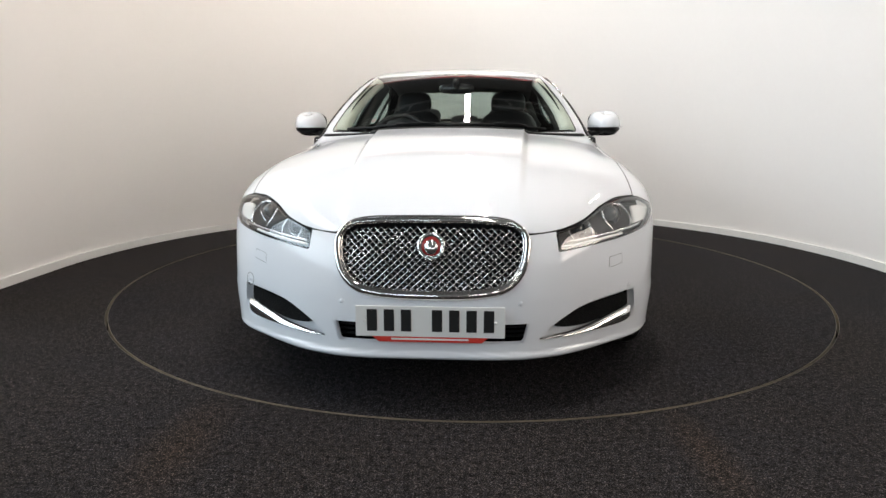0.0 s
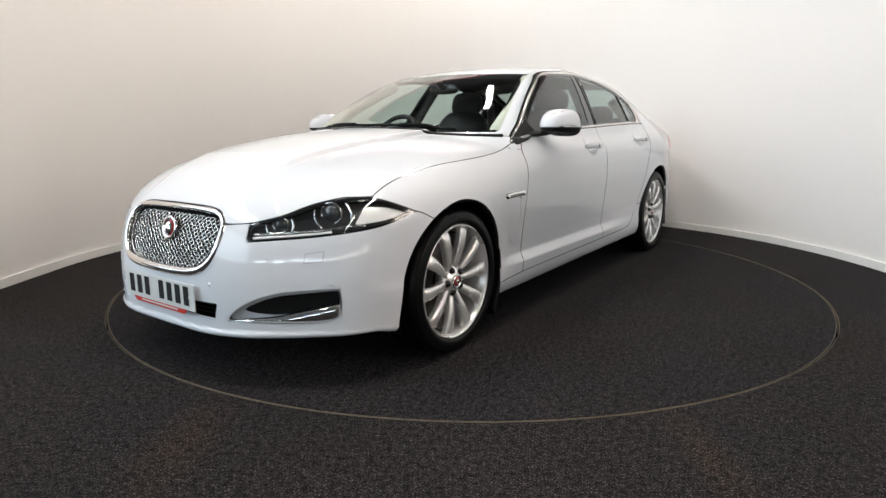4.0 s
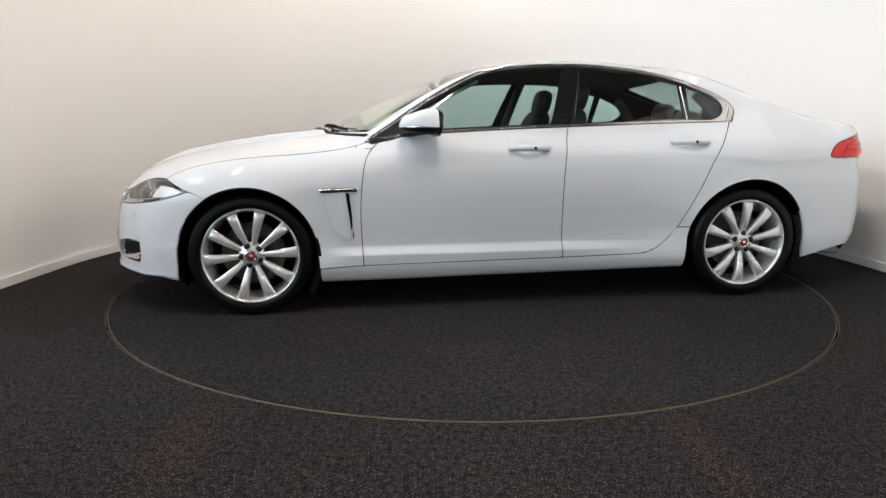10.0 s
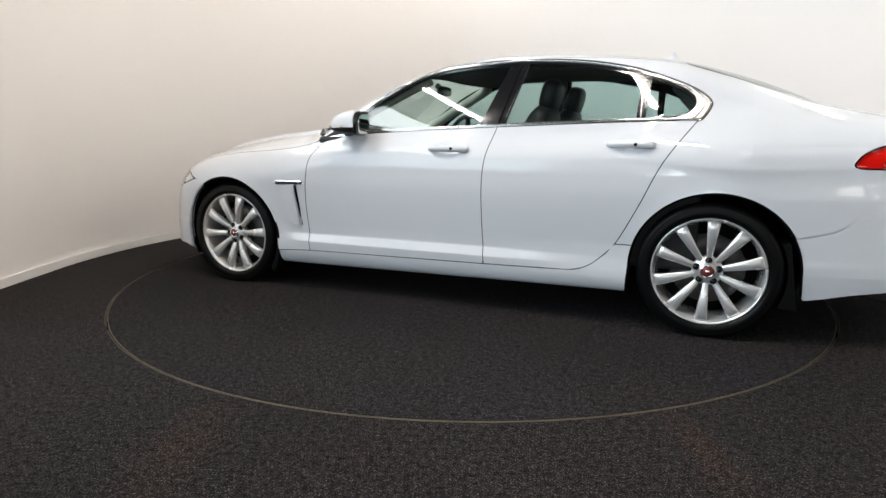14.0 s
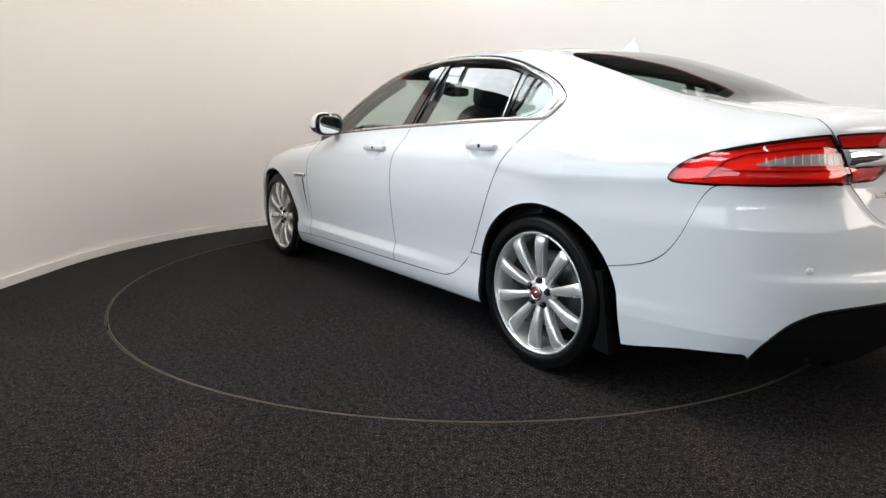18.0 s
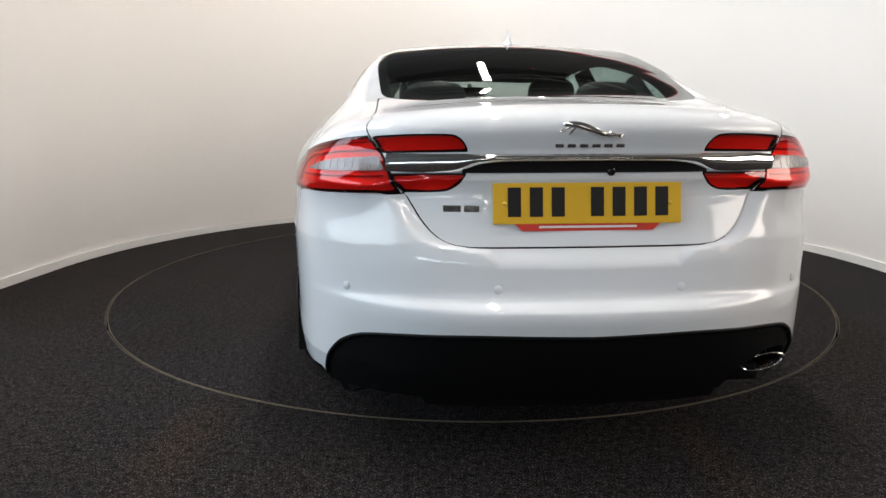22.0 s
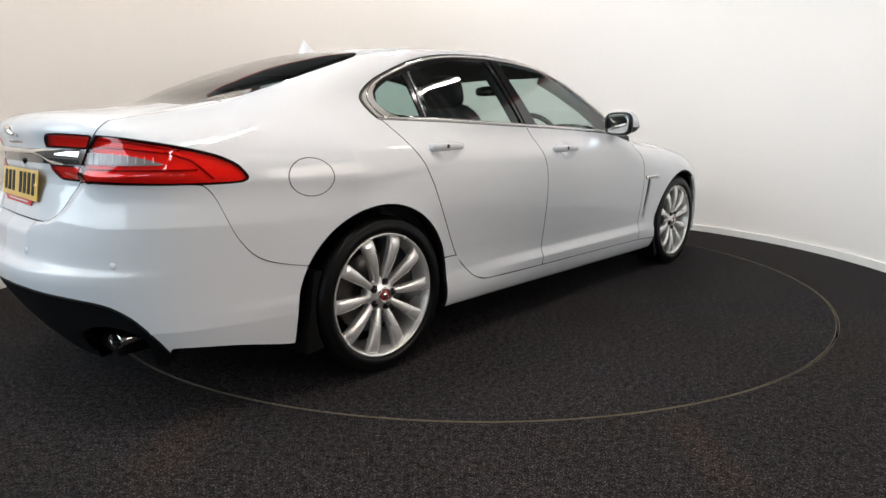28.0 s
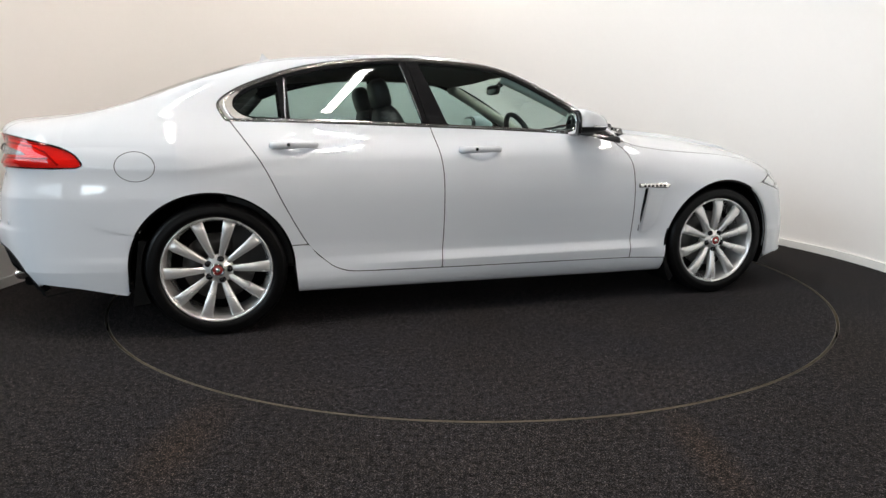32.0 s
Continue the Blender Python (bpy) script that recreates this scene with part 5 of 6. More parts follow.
def front_details():
    # lower grille and fog recesses
    lg = new("lower_grille")
    lg.parent = CAR
    g = LOW_GRILLE
    back = on_nose(g[:, 0], g[:, 1])
    back[:, 0] -= 0.06
    n = len(back)
    link_mesh("grille_backing", np.concatenate([back, [[2.26, 0, 0.31]]]), [(i, (i + 1) % n, n) for i in range(n)], LINER, lg, smooth=False)
    for z in (0.288, 0.305, 0.322):
        q = on_nose(np.linspace(-0.335, 0.335, 24), z)
        q[:, 0] -= 0.045
        along("slat", q, 0.0035, BLACK, lg, n=6)
    for side in (1, -1):
        fg = new("fog_recess")
        fg.parent = CAR
        sheet("recess_wall", [lambda p: region(FOG, fa(p)) - 0.003, lambda p: 1.55 - p[:, 0]], PAINT, fg, "white recess wall", side=side, depth=0, offset=-0.045)
        blk = wrap_outline([(29.8, 0.318), (33.5, 0.352), (38, 0.375), (45, 0.388), (53.0, 0.398), (53.2, 0.342), (46, 0.315), (37, 0.302)], (4, 5))
        sheet("recess_mesh", [lambda p: region(blk, fa(p)), lambda p: 1.55 - p[:, 0]], LINER, fg, "black honeycomb insert", side=side, depth=0.0, offset=-0.030)
        V, F, off = [], [], 0
        for sgn in (1, -1):
            for k in range(-2, 44):
                s = np.linspace(0, 0.10, 26)
                d_, z_ = 24 + k * 1.0 + sgn * (s - 0.05) * 62, 0.30 + s
                ok = region(blk, np.stack([d_ / 65, z_], -1)) < -0.003
                if ok.sum() < 3:
                    continue
                q = on_fa(d_[ok], z_[ok])
                q = q - [0.022, 0.014, 0]
                a, b = tube(q, 0.0024, 5)
                V.append(a)
                F += [tuple(i + off for i in w_) for w_ in b]
                off += len(a)
        v = np.concatenate(V) * [1, side, 1]
        tagged(link_mesh("honeycomb_insert", v, F if side > 0 else [tuple(reversed(w_)) for w_ in F], BLACK, fg), kind="stuff")
        blade = wrap_outline([(24.9, 0.277), (31, 0.288), (37, 0.296), (45, 0.321), (53.3, 0.350), (53.4, 0.300), (51.6, 0.280), (46, 0.2715), (37, 0.2725), (30, 0.2735)], (0, 4))
        pillow("chrome_blade", [lambda p: region(blade, fa(p)), lambda p: 1.55 - p[:, 0]], lambda p: -region(blade, fa(p)), STRIPCHROME, fg, "chrome fog blade", -0.020, 0.022, 0.026, side)
        # parking sensors, washer cover
        for d_, z_ in ((20.8, 0.416), (51.7, 0.431)):
            p = on_fa(d_, z_)
            nn = skin_normals(p)[0]
            m = frame_at(p[0] * [1, side, 1], nn * [1, side, 1])
            disc("parking_sensor", m, [(0.0105, -0.002), (0.0105, 0.0004), (0.0095, 0.0008), (0.009, 0.0), (0.008, 0.0), (0.0075, 0.0012), (0.0001, 0.0013)], PAINT, CAR, "small round white parking sensor", 20)
        wash = wrap_outline([(45.8, 0.545), (50.2, 0.553), (49.7, 0.518), (45.3, 0.508)], (0, 1, 2, 3))
        sheet("washer_cover", [lambda p: region(wash, fa(p)) + 0.0016, lambda p: 1.55 - p[:, 0]], PAINT, CAR, "headlamp washer cover", side=side, depth=0.004, offset=0.0018)
        q = on_fa(wash[:, 0] * 65, wash[:, 1])
        along("cover_gap", q + skin_normals(q) * 0.0002, 0.0005, LINER, CAR, n=5, closed=True, side=side)
    tow = on_fa(28.3, 0.444)[0]
    sheet("tow_cover", [lambda p: np.linalg.norm(p - tow, axis=1) - 0.0245], PAINT, CAR, "round towing eye cover", side=-1, depth=0.004, offset=0.0009)
    disc("cover_gap", m, [(0.0250, -0.002), (0.0250, 0.0004), (0.0242, 0.0004), (0.0242, -0.002)], LINER, CAR, n=32)


grille()
plates()
headlamps()
front_details()


# ---- tail ----
RIB = mat("clear_rib", (0.55, 0.52, 0.52), 0.15, 0.3, coat=0.5)
REVERSE = mat("grey_clear_lens", (0.26, 0.22, 0.22), 0.2, 0.2, coat=0.8, grain=0.15, grain_scale=180, bump=0.2)
def tail_lamps():
    for side in (1, -1):
        t = new("tail_lamp")
        t.parent = CAR
        for nm, poly in (("outer_lens", TAIL_OUT), ("upper_lens", TAIL_TOP), ("lower_lens", TAIL_LOW)):
            sheet(nm, [lambda p: region(poly, ra(p)) + 0.0015, lambda p: p[:, 0] + 1.8], REDLENS, t, "red lamp lens", side=side, depth=0.0, offset=0.002).visible_shadow = False
            sheet("lamp_edge", [lambda p: region(poly, ra(p)) + 0.0005, lambda p: -0.0045 - region(poly, ra(p)), lambda p: p[:, 0] + 1.8], GLOSS_BLACK, t, side=side, depth=0.03, offset=0.0)
            sheet("reflector", [lambda p: region(poly, ra(p)) + 0.0005, lambda p: p[:, 0] + 1.8], RED_BACK, t, side=side, depth=0, offset=-0.010)
        clear = wrap_outline([(56.5, 0.899), (53.5, 0.918), (48, 0.932), (40.8, 0.939), (39.3, 0.901)], (3, 4))
        sheet("reversing_lens", [lambda p: region(clear, ra(p)), lambda p: p[:, 0] + 1.8], REVERSE, t, "clear ribbed reversing lens", side=side, depth=0.004, offset=0.0028)
        for d_ in np.arange(40.5, 55, 1.6):
            q = on_ra(d_, np.linspace(0.903, 0.936 - max(0, d_ - 48) * 0.002, 5))
            q = q + skin_normals(q) * 0.003
            along("lens_rib", q, 0.0012, RIB, t, n=5, side=side)
        # deep red bands that draw the lamp's inner lines
        for pts, r in (([(41.2, 0.957), (50, 0.953), (58, 0.938), (62, 0.915), (64, 0.885), (66, 0.852)], 0.004), ([(39.5, 0.888), (50, 0.886), (60, 0.884), (63, 0.884)], 0.0035), ([(41.5, 0.980), (50, 0.972), (60, 0.947)], 0.003)):
            dd, zz = np.array(pts).T
            s = np.linspace(0, len(pts) - 1, 30)
            q = on_ra(np.interp(s, range(len(pts)), dd), np.interp(s, range(len(pts)), zz))
            q = q - skin_normals(q) * 0.007
            along("inner_band", q, r, RED_DEEP, t, "deep red inner band", 6, side=side)


def boot_details():
    # chrome strip from lamp to lamp, slimmer in the middle
    t = new("chrome_strip")
    t.parent = CAR
    low = curve([(-60, 0.897), (-34, 0.897), (-27, 0.900), (-22, 0.921), (-16, 0.927), (0, 0.928), (16, 0.927), (22, 0.921), (27, 0.900), (34, 0.897), (60, 0.897)])
    # a bar with a rounded face, wrapped round the tail from lamp to lamp
    deg = np.linspace(-39.0, 39.0, 79)
    k = 12
    rows = []
    for j in range(k):
        f_ = j / (k - 1)
        z = low(deg) + f_ * (0.9485 - low(deg))
        q = on_ra(np.abs(deg), z)
        out = 0.003 + 0.016 * np.sin(math.pi * min(1.0, 0.10 + 0.86 * f_)) ** 0.7
        q = q + skin_normals(q) * out
        q[:, 1] *= np.sign(deg + 1e-9)
        rows.append(q)
    n = len(deg)
    f = [(j * n + i, j * n + i + 1, (j + 1) * n + i + 1, (j + 1) * n + i) for j in range(k - 1) for i in range(n - 1)]
    link_mesh("strip", np.concatenate(rows), f, STRIPCHROME, t, "polished chrome boot strip")
    sheet("handle_recess", [lambda p: p[:, 2] - low(tail_deg(p)) + 0.001, lambda p: 0.896 - p[:, 2], lambda p: tail_deg(p) - 25.5, lambda p: p[:, 0] + 1.9], GLOSS_BLACK, t, "gloss black handle recess", both=True, depth=0.004, offset=0.002)
    p = on_ra(5.0, 0.899)[0] * [1, -1, 1]
    disc("reversing_camera", frame_at(p, (-1, 0, -0.2)), [(0.011, 0), (0.011, 0.008), (0.006, 0.009), (0.0001, 0.0075)], GLOSS_BLACK, t, "small reversing camera", 20)
    # leaping emblem and two name badges, as plain bright shapes
    e = new("boot_emblem")
    e.parent = CAR
    s = np.linspace(0, 1, 26)
    y = 0.078 - 0.165 * s
    z = 1.024 - 0.004 * np.sin(s * math.pi) + 0.006 * np.sin(s * 2 * math.pi) - 0.026 * s
    q = on_ra(np.degrees(np.arctan2(y, 0.75)), z)
    q[:, 0] -= 0.004
    rad = 0.003 + 0.0085 * np.sin(np.clip(s * 1.1 + 0.06, 0, 1) * math.pi) ** 0.8
    along("emblem_body", q, rad, CHROME, e, "polished leaping emblem in plain form", 10)
    for a0, a1, b0, b1 in ((0.058, 0.085, 1.018, 1.004), (0.045, 0.062, 1.014, 0.998), (-0.045, -0.086, 1.004, 0.990)):
        yy, zz = np.linspace(a0, a1, 6), np.linspace(b0, b1, 6)
        q = on_ra(np.degrees(np.arctan2(yy, 0.75)), zz)
        q[:, 0] -= 0.003
        along("emblem_limb", q, 0.0035, CHROME, e, n=8)
    b = new("name_badge")
    b.parent = CAR
    for k in range(6):
        yy = 0.083 - k * 0.0335
        p = on_ra(math.degrees(math.atan2(yy, 0.745)), 0.968)
        m = frame_at(p[0], skin_normals(p)[0])
        part("bar", box_bm(0.024, 0.005, 0.011, m, 0.0015, 1), CHROME, b)
    b = new("model_badge")
    b.parent = CAR
    for yy, w in ((0.375, 0.05), (0.318, 0.042)):
        p = on_ra(math.degrees(math.atan2(yy, 0.73)), 0.800)
        m = frame_at(p[0], skin_normals(p)[0])
        part("bar", box_bm(w, 0.004, 0.018, m, 0.0015, 1), BADGE_CHROME, b)
    for side in (1, -1):
        for d_, z_ in ((17.4, 0.592), (45.4, 0.575)):
            p = on_ra(d_, z_)
            m = frame_at(p[0] * [1, side, 1], skin_normals(p)[0] * [1, side, 1])
            disc("parking_sensor", m, [(0.012, -0.004), (0.012, 0.0012), (0.0108, 0.0022), (0.0001, 0.0026)], PAINT, CAR, "small round white parking sensor", 20)
    # oval tailpipe on the right
    x = new("tailpipe")
    x.parent = CAR
    m = frame_at((-2.335, -0.602, 0.314), (-1, 0, -0.12)) @ Matrix.Rotation(radians(13), 4, "Y") @ Matrix.Diagonal((1.12, 1, 0.44, 1))
    disc("pipe_tip", m, [(0.052, -0.20), (0.060, 0.04), (0.064, 0.066), (0.061, 0.072), (0.055, 0.066), (0.050, -0.10)], CHROME, x, "polished oval exhaust tip", 40)
    disc("pipe_inside", m, [(0.051, 0.0), (0.0001, 0.0)], LINER, x, n=40)
    # roof aerial
    a = new("roof_aerial")
    a.parent = CAR
    n = 14
    rows = []
    for i in range(n):
        s = i / (n - 1)
        x_rear, x_front = -1.232 + 0.036 * s, -1.075 - 0.118 * s ** 0.7
        w = 0.030 * (1 - s) ** 2.4 + 0.003
        z = 1.386 + 0.076 * s
        c, hl = (x_rear + x_front) / 2, max(0.004, (x_front - x_rear) / 2)
        for k in range(16):
            q = 2 * math.pi * k / 16
            zz = z - (0.003 if i == 0 else 0)
            rows.append((c + hl * math.cos(q), w * math.sin(q), zz + 0.010 * (c + hl * math.cos(q) + 1.15) * (1 - s)))
    f = [(i * 16 + j, i * 16 + (j + 1) % 16, (i + 1) * 16 + (j + 1) % 16, (i + 1) * 16 + j) for i in range(n - 1) for j in range(16)]
    f.append(tuple((n - 1) * 16 + j for j in range(16)))
    link_mesh("fin", rows, f, PAINT, a, "white shark-fin roof aerial")


tail_lamps()
boot_details()


# ---- sides: mirrors, handles, vents ----
CORNER = mat("brushed_corner_metal", (0.66, 0.64, 0.62), 0.34, 0.95, rough_var=0.05)
def mirrors():
    for side in (1, -1):
        t = new("door_mirror")
        t.parent = CAR
        S = Matrix.Diagonal((1, side, 1, 1))
        # housing: rounded cap, blunt at the back
        n, k = 28, 16
        for nm, z0, z1, mtl, lab in (("cap", 0.0, 1.0, PAINT, "white mirror cap"), ("lower_shell", -1.0, 0.0, BLACK, "black lower mirror shell")):
            v, f = [], []
            for i in range(k):
                b = z0 + (z1 - z0) * i / (k - 1)
                lat = b * math.pi / 2
                for j in range(n):
                    a = 2 * math.pi * j / n
                    ca, sa = math.cos(a), math.sin(a)
                    e = math.cos(lat) ** 0.5
                    hx = (0.160 if ca > 0 else 0.058) * abs(ca) ** 0.8 * math.copysign(1, ca)
                    hy = 0.102 * abs(sa) ** 0.75 * math.copysign(1, sa)
                    hz = (0.098 if z0 >= 0 else 0.040) * math.sin(lat)
                    taper = 1 - 0.25 * max(0, hx / 0.160) * (0.6 if hz > 0 else 1.0)
                    v.append((0.478 + hx * e - 0.03 * max(0, sa) * e, side * (0.925 + hy * e * taper), 1.022 + hz * (1 - 0.22 * max(0, hx / 0.160) ** 2)))
            f = [(i * n + j, i * n + (j + 1) % n, (i + 1) * n + (j + 1) % n, (i + 1) * n + j) for i in range(k - 1) for j in range(n)]
            if side < 0:
                f = [tuple(reversed(q)) for q in f]
            link_mesh(nm, v, f, mtl, t, lab)
        m = Matrix.Translation((0.437, side * 0.927, 1.042)) @ Matrix.Rotation(radians(-4), 4, "Y") @ Matrix.Rotation(radians(8 * side), 4, "Z")
        bump_ball("mirror_bezel", m, 0.020, 0.100, 0.072, GLOSS_BLACK, t, "gloss black mirror bezel", 28, 3.2)
        bump_ball("mirror_glass", m @ Matrix.Translation((-0.0185, 0, 0)), 0.004, 0.083, 0.056, MIRROR, t, "mirror glass", 28, 3.4)
        # arm to the door and the indicator strip
        q = np.array([(0.60, 0.80, 0.985), (0.575, 0.835, 0.984), (0.54, 0.87, 0.990), (0.50, 0.90, 1.0)])
        along("arm", q, [0.030, 0.027, 0.025, 0.025], BLACK, t, "black mirror arm", 12, False, 0.55, side)
        s = np.linspace(0, 1, 12)
        q = np.stack([0.60 - 0.10 * s ** 1.4, 0.965 + 0.062 * s ** 0.8, 1.024 + 0 * s], -1)
        along("indicator", q, 0.0055, LAMP_SILVER, t, "clear indicator strip", 8, side=side)


def handles():
    for side in (1, -1):
        for x0, x1, z in ((0.025, -0.212, 0.904), (-0.945, -1.175, 0.935)):
            t = new("door_handle")
            t.parent = CAR
            s = np.linspace(0, 1, 22)
            x = x0 + (x1 - x0) * s
            base = on_side(x, z - 0.0 * s)
            yy = np.interp(s, [0, 0.12, 0.5, 0.88, 1], [base[0, 1] + 0.006, base[1, 1] + 0.018, base[[2, -3], 1].mean() + 0.028, base[-2, 1] + 0.024, base[-1, 1] + 0.008])
            q = np.stack([x, yy, z + 0.003 * np.sin(s * math.pi)], -1)
            rad = 0.0125 + 0.0045 * np.clip(s * 1.6, 0, 1) - 0.006 * np.clip((s - 0.94) / 0.06, 0, 1) ** 2 - 0.005 * np.clip((0.05 - s) / 0.05, 0, 1)
            along("grip", q, rad, PAINT, t, "white pull handle", 12, False, 1.15, side)
            c = q[13]
            m = frame_at((c[0], side * (c[1] + rad[13]), c[2]), (0, side, 0))
            disc("lock_button", m, [(0.0085, -0.004), (0.0085, 0.0008), (0.007, 0.0014), (0.0001, 0.0014)], GLOSS_BLACK, t, "black lock button", 16)


def vents():
    for side in (1, -1):
        t = new("side_vent")
        t.parent = CAR
        bar = smooth_outline([(1.082, 0.691), (1.06, 0.701), (0.868, 0.703), (0.868, 0.676), (1.064, 0.671)], 4, (0, 1, 2, 3, 4))
        pillow("vent_bar", [lambda p: region(bar, xz(p)), lambda p: 0.5 - p[:, 1]], lambda p: -region(bar, xz(p)), STRIPCHROME, t, "chrome vent bar", 0.0, 0.009, 0.010, side)
        for k in range(6):
            x = 1.035 - k * 0.026
            p = on_side(x, 0.687)
            m = frame_at((p[0] + [0, 0.0088, 0]) * [1, side, 1], (0, side, 0))
            part("bar", box_bm(0.016, 0.003, 0.009, m, 0.0008, 1), BLACK, t)
        slot = smooth_outline([(0.934, 0.672), (0.914, 0.672), (0.902, 0.55), (0.893, 0.418), (0.902, 0.418), (0.917, 0.54)], 5, (0, 1, 3, 4))
        sheet("vent_slot", [lambda p: region(slot, xz(p)), lambda p: 0.5 - p[:, 1]], LINER, t, "black vent slot", side=side, depth=0.0, offset=0.0012)
        pad = smooth_outline([(1.064, 0.670), (1.035, 0.59), (1.005, 0.48), (0.965, 0.428), (0.907, 0.418), (0.918, 0.50), (0.929, 0.60), (0.937, 0.670)], 6, (0, 4, 7))

        def raised(p):
            return region(pad, xz(p))
        pp, nn, tt = SKIN_P, SKIN_N, SKIN_T
        for f in (raised, lambda p: 0.5 - p[:, 1]):
            pp, nn, tt = clip(pp, nn, tt, f(pp))
        lift = 0.011 * np.clip((1.07 - pp[:, 0]) / 0.14, 0, 1) ** 1.5
        pp = pp + nn * (lift + 0.0008)[:, None]
        nn = nn + np.array([0.09, 0, 0]) * 1.0
        P, N, T, _ = rim(pp, nn / np.linalg.norm(nn, axis=1)[:, None], tt, 0.012)
        if side < 0:
            P, N, T = P * [1, -1, 1], N * [1, -1, 1], T[:, ::-1]
        link_mesh("vent_blade", P, T, PAINT, t, "white vent blade", True, N)


def pillars_and_wipers():
    # front pillar corner trim by the mirror, divider strips
    for side in (1, -1):
        sail = smooth_outline([(0.78, 0.962), (0.66, 1.03), (0.60, 1.06), (0.555, 0.995)], 4, (0, 2, 3))
        sheet("mirror_sail", [lambda p: region(sail, xz(p)), lambda p: 0.4 - p[:, 1]], BLACK, CAR, "black triangular mirror mount", side=side, depth=0.01, offset=0.0015)
        q = on_side(np.linspace(-1.092, -1.088, 14), np.linspace(1.066, 1.270, 14))
        q[:, 1] += 0.003
        along("divider_strip", q, 0.004, SATIN, CAR, "slim window divider strip", 6, side=side)
        q = on_side(np.linspace(-0.352, -0.431, 14), np.linspace(1.036, 1.378, 14))
        q[:, 1] += 0.0005
        along("pillar_joint", q, 0.0028, LINER, CAR, n=6, side=side)
        q = on_side(np.linspace(-0.384, -0.472, 14), np.linspace(1.046, 1.366, 14))
        q[:, 1] += 0.001
        along("pillar_strip", q, 0.0035, GLOSS_BLACK, CAR, n=6, side=side)
        # wedge of the pad towards a different satin rear corner piece
        corner = smooth_outline([(-1.405, 1.135), (-1.372, 1.062), (-1.22, 1.056), (-1.30, 1.080), (-1.342, 1.12), (-1.338, 1.168), (-1.30, 1.20), (-1.36, 1.182)], 6, (1, 2, 6))
        sheet("corner_trim", [lambda p: region(corner, xz(p)), lambda p: 0.4 - p[:, 1]], CORNER, CAR, "satin metal window corner trim", side=side, depth=0.006, offset=0.0035)
    # cowl and wipers
    s = np.linspace(-1, 1, 41)
    x = HOOD_BACK(np.abs(s) * 0.74) - 0.012
    p = on_top(x, np.abs(s) * 0.74)
    p[:, 1] = s * 0.74
    p[:, 2] -= 0.006
    along("cowl_panel", p, 0.022, BLACK, CAR, "black windscreen cowl", 8, False, 0.5)
    for y0, x0, y1, x1 in ((0.05, 1.075, -0.60, 0.895), (0.52, 0.955, -0.02, 1.06)):
        w = new("wiper")
        w.parent = CAR
        s = np.linspace(0, 1, 16)
        y = y0 + (y1 - y0) * s
        xx = HOOD_BACK(np.abs(y)) - 0.06 - 0.02 * np.sin(s * math.pi)
        q = on_top(xx, np.abs(y))
        q[:, 1] = y
        q[:, 2] += 0.006
        along("blade", q, 0.007, BLACK, w, "black wiper blade", 6, False, 1.2)
        q2 = q[3:9] + [0.010, 0, 0.008]
        along("arm", q2, 0.006, BLACK, w, n=6)


mirrors()
handles()
vents()
pillars_and_wipers()


# ---- cabin ----
def soft_box(name, m, sx, sy, sz, material, parent, label="", power=4.0):
    return bump_ball(name, m, sx, sy, sz, material, parent, label, 24, power)


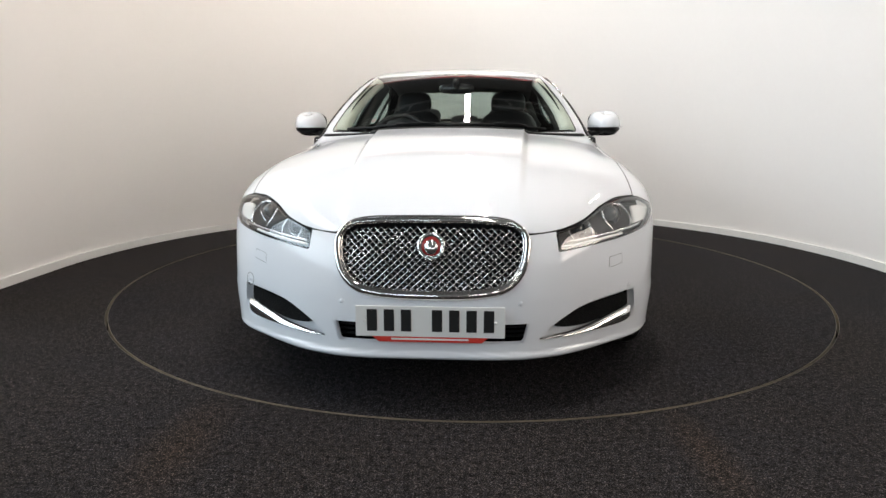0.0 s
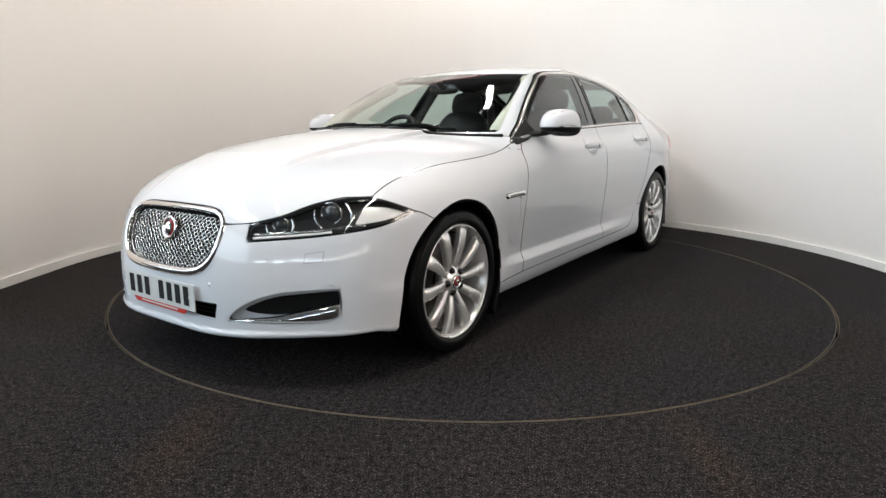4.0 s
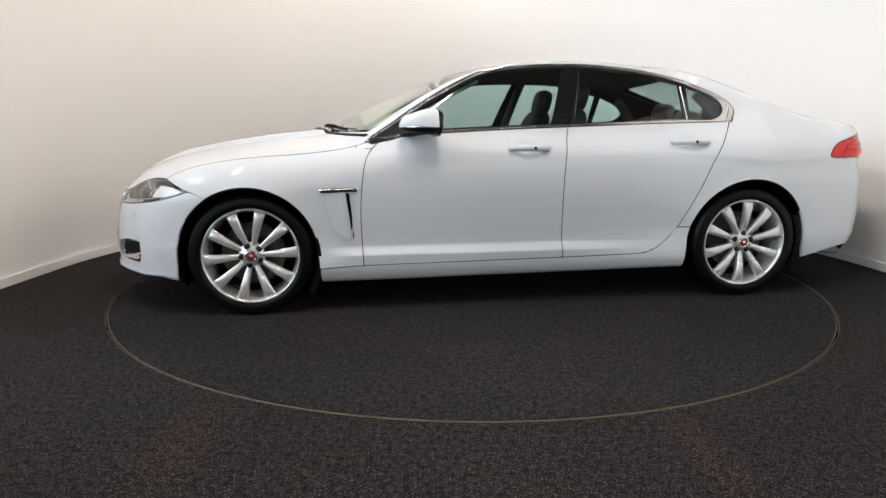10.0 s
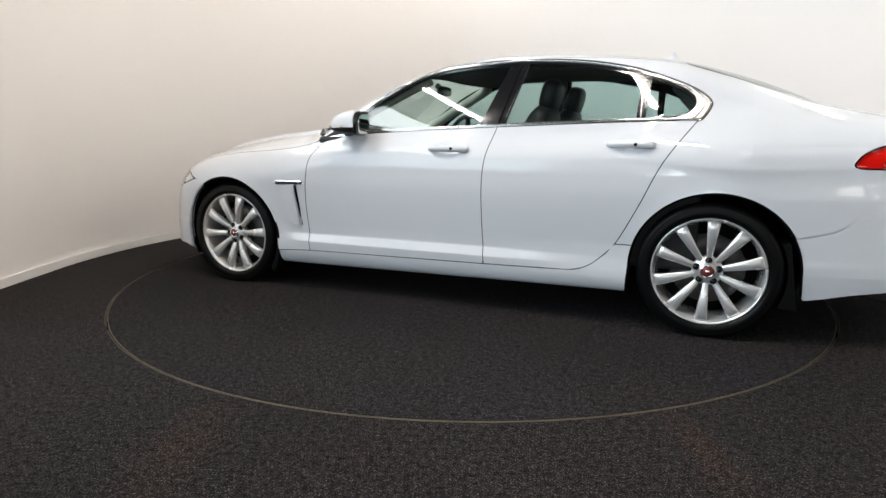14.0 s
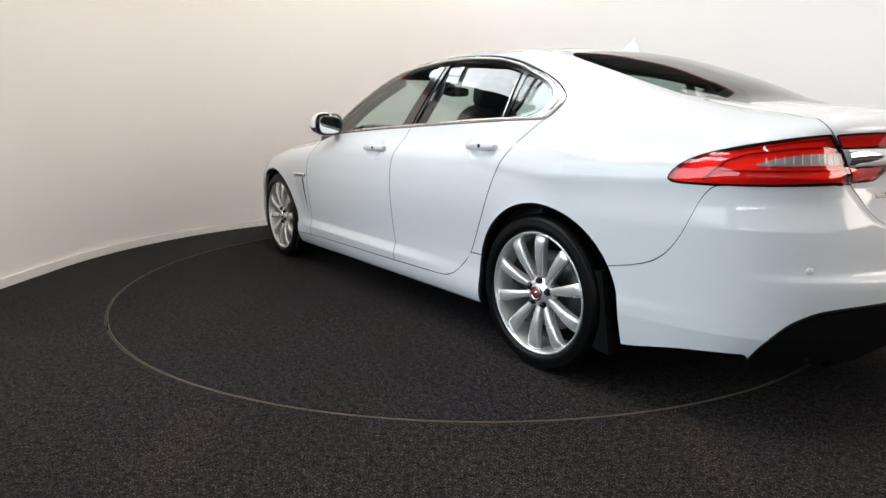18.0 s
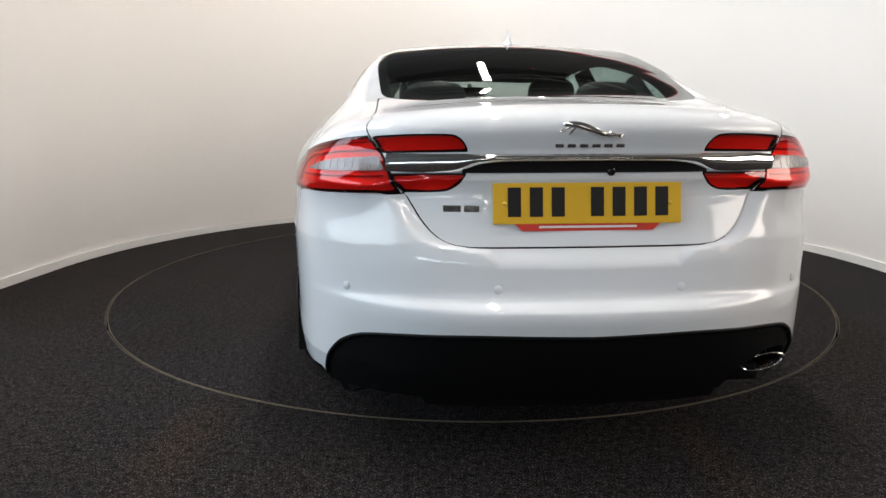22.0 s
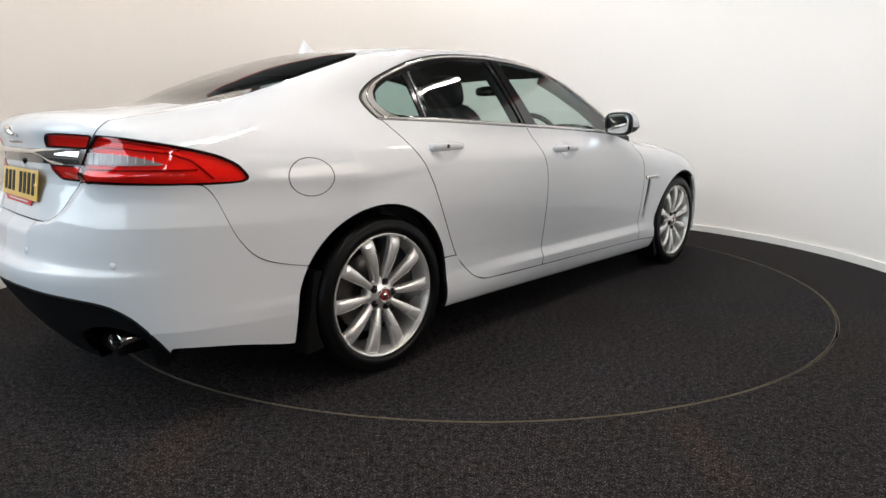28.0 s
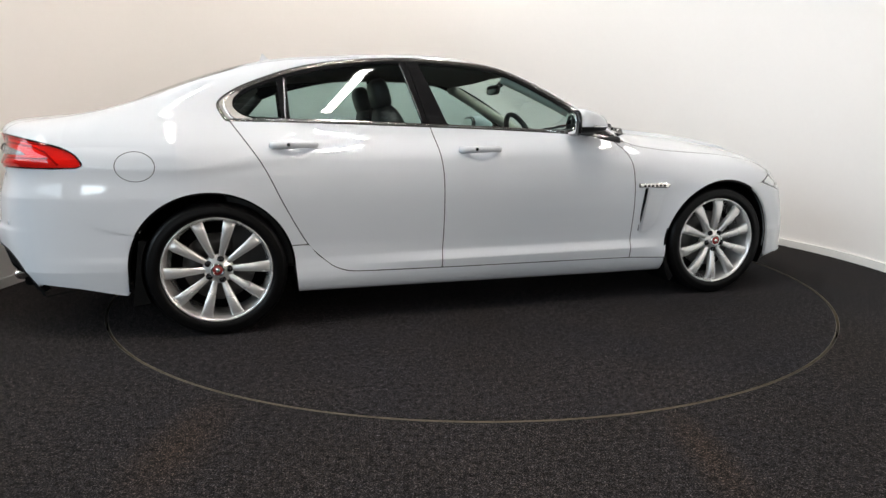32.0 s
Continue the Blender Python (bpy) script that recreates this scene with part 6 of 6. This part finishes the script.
def cabin():
    fl = new("cabin")
    fl.parent = CAR
    part("floor_pan", box_bm(2.6, 1.42, 0.04, pose(-0.35, 0, 0.30), 0.01), LINER, fl)
    part("firewall", box_bm(0.05, 1.40, 0.55, pose(1.02, 0, 0.58), 0.01), LINER, fl)
    part("rear_bulkhead", box_bm(0.06, 1.25, 0.60, pose(-1.62, 0, 0.66), 0.01), LINER, fl)
    for side in (1, -1):
        part("door_card", box_bm(2.2, 0.07, 0.66, pose(-0.30, side * 0.79, 0.64), 0.02), DASH, fl, "dark door lining")
    # parcel shelf
    part("parcel_shelf", box_bm(0.55, 1.18, 0.03, pose(-1.78, 0, 1.045), 0.01), DASH, fl, "dark parcel shelf")
    # dashboard, binnacle, wheel on the right
    d = new("dashboard")
    d.parent = CAR
    soft_box("dash_top", pose(0.72, 0, 0.90), 0.26, 0.72, 0.085, DASH, d, "dark dashboard top", 3.5)
    soft_box("binnacle", pose(0.58, -0.36, 0.965), 0.10, 0.19, 0.045, DASH, d, "instrument binnacle", 3)
    soft_box("dash_lower", pose(0.66, 0, 0.70), 0.20, 0.70, 0.16, DASH, d, "", 4)
    soft_box("centre_console", pose(0.05, 0, 0.56), 0.62, 0.12, 0.11, DASH, d, "centre console", 4)
    w = new("steering_wheel")
    w.parent = CAR
    a = np.linspace(0, 2 * math.pi, 48, endpoint=False)
    M = Matrix.Translation((0.36, -0.37, 0.93)) @ Matrix.Rotation(radians(-24), 4, "Y")
    q = np.array([M @ Vector((0, 0.185 * math.cos(k), 0.185 * math.sin(k))) for k in a])
    along("rim", q, 0.0165, LEATHER, w, "black leather rim", 12, True)
    for ang in (0, 180, 270):
        k = math.radians(ang)
        q = np.array([M @ Vector((0.01, r * math.cos(k), r * math.sin(k))) for r in np.linspace(0.04, 0.18, 6)])
        along("spoke", q, 0.014, DASH, w, n=8)
    bump_ball("boss", M, 0.03, 0.065, 0.06, DASH, w, "", 20, 2.5)
    # seats
    for y in (0.37, -0.37):
        s = new("front_seat")
        s.parent = CAR
        s["label"] = "black leather front seat"
        soft_box("cushion", Matrix.Translation((-0.10, y, 0.50)), 0.27, 0.25, 0.10, LEATHER, s)
        soft_box("backrest", Matrix.Translation((-0.42, y, 0.83)) @ Matrix.Rotation(radians(-20), 4, "Y"), 0.085, 0.245, 0.34, LEATHER, s, "", 3.2)
        soft_box("headrest", Matrix.Translation((-0.545, y, 1.205)) @ Matrix.Rotation(radians(-14), 4, "Y"), 0.055, 0.135, 0.095, LEATHER, s, "", 3.0)
        for dy in (-0.05, 0.05):
            along("headrest_rod", np.array([(-0.52, y + dy, 1.07), (-0.54, y + dy, 1.18)]), 0.006, CHROME, s, n=8)
    b = new("rear_bench")
    b.parent = CAR
    b["label"] = "black leather rear bench"
    soft_box("cushion", pose(-1.08, 0, 0.50), 0.28, 0.64, 0.11, LEATHER, b)
    soft_box("backrest", Matrix.Translation((-1.42, 0, 0.80)) @ Matrix.Rotation(radians(-24), 4, "Y"), 0.085, 0.62, 0.30, LEATHER, b, "", 4)
    for y, z in ((0.36, 1.13), (0.0, 1.09), (-0.36, 1.13)):
        soft_box("headrest", Matrix.Translation((-1.53, y, z)) @ Matrix.Rotation(radians(-16), 4, "Y"), 0.05, 0.13, 0.075 if y else 0.05, LEATHER, b, "", 3.0)
    # roof lining and pale pillar linings
    sheet("headlining", [lambda p: roof_f(p) - 0.04, not_screen_f, not_screen_r], HEADLINER, fl, "dark roof lining", both=True, depth=0, offset=-0.030)
    for side in (1, -1):
        s = np.linspace(0, 1, 18)
        q = on_side(0.76 - 0.60 * s, 1.0 + 0.325 * s ** 0.9)
        q = q - [0.0, 0.072, 0.015]
        along("pillar_lining", q, 0.046, CREAM, fl, "pale windscreen pillar lining", 10, False, 0.8, side)
        q = on_side(np.linspace(-0.33, -0.42, 10), np.linspace(1.0, 1.34, 10)) - [0, 0.05, 0]
        along("centre_pillar", q, 0.04, HEADLINER, fl, "", 10, False, 0.6, side)
        q = on_side(np.linspace(-1.40, -1.22, 10), np.linspace(1.06, 1.25, 10)) - [0.03, 0.10, 0.02]
        along("rear_pillar_lining", q, 0.035, HEADLINER, fl, "", 10, False, 1.0, side)
    soft_box("interior_mirror", pose(0.30, 0, 1.27), 0.02, 0.115, 0.034, GLOSS_BLACK, fl, "interior rear-view mirror", 3)
    along("mirror_stem", np.array([(0.32, 0, 1.28), (0.36, 0, 1.315)]), 0.02, BLACK, fl, n=8)


cabin()


# ---- underside ----
def underside():
    u = new("underbody")
    u.parent = CAR
    part("floor_tray", box_bm(3.6, 1.45, 0.05, pose(-0.05, 0, 0.225), 0.015), LINER, u)
    part("front_tray", box_bm(0.42, 1.05, 0.04, pose(1.98, 0, 0.225), 0.015), LINER, u)
    part("rear_tray", box_bm(0.7, 1.20, 0.06, pose(-2.05, 0, 0.27), 0.02), LINER, u)


underside()


def motions():
    rows = []
    for i in range(33):
        r = -90 - spin(i)
        m = pose(AXIS[0], AXIS[1], 0, 0, 0, r)
        rows.append((float(i), m @ pose(CAR_OFF[0], CAR_OFF[1], 0)))
    walk(CAR, rows)
    walk(TABLE, [(float(i), pose(AXIS[0], AXIS[1], 0, 0, 0, -90 - spin(i))) for i in range(33)])


motions()
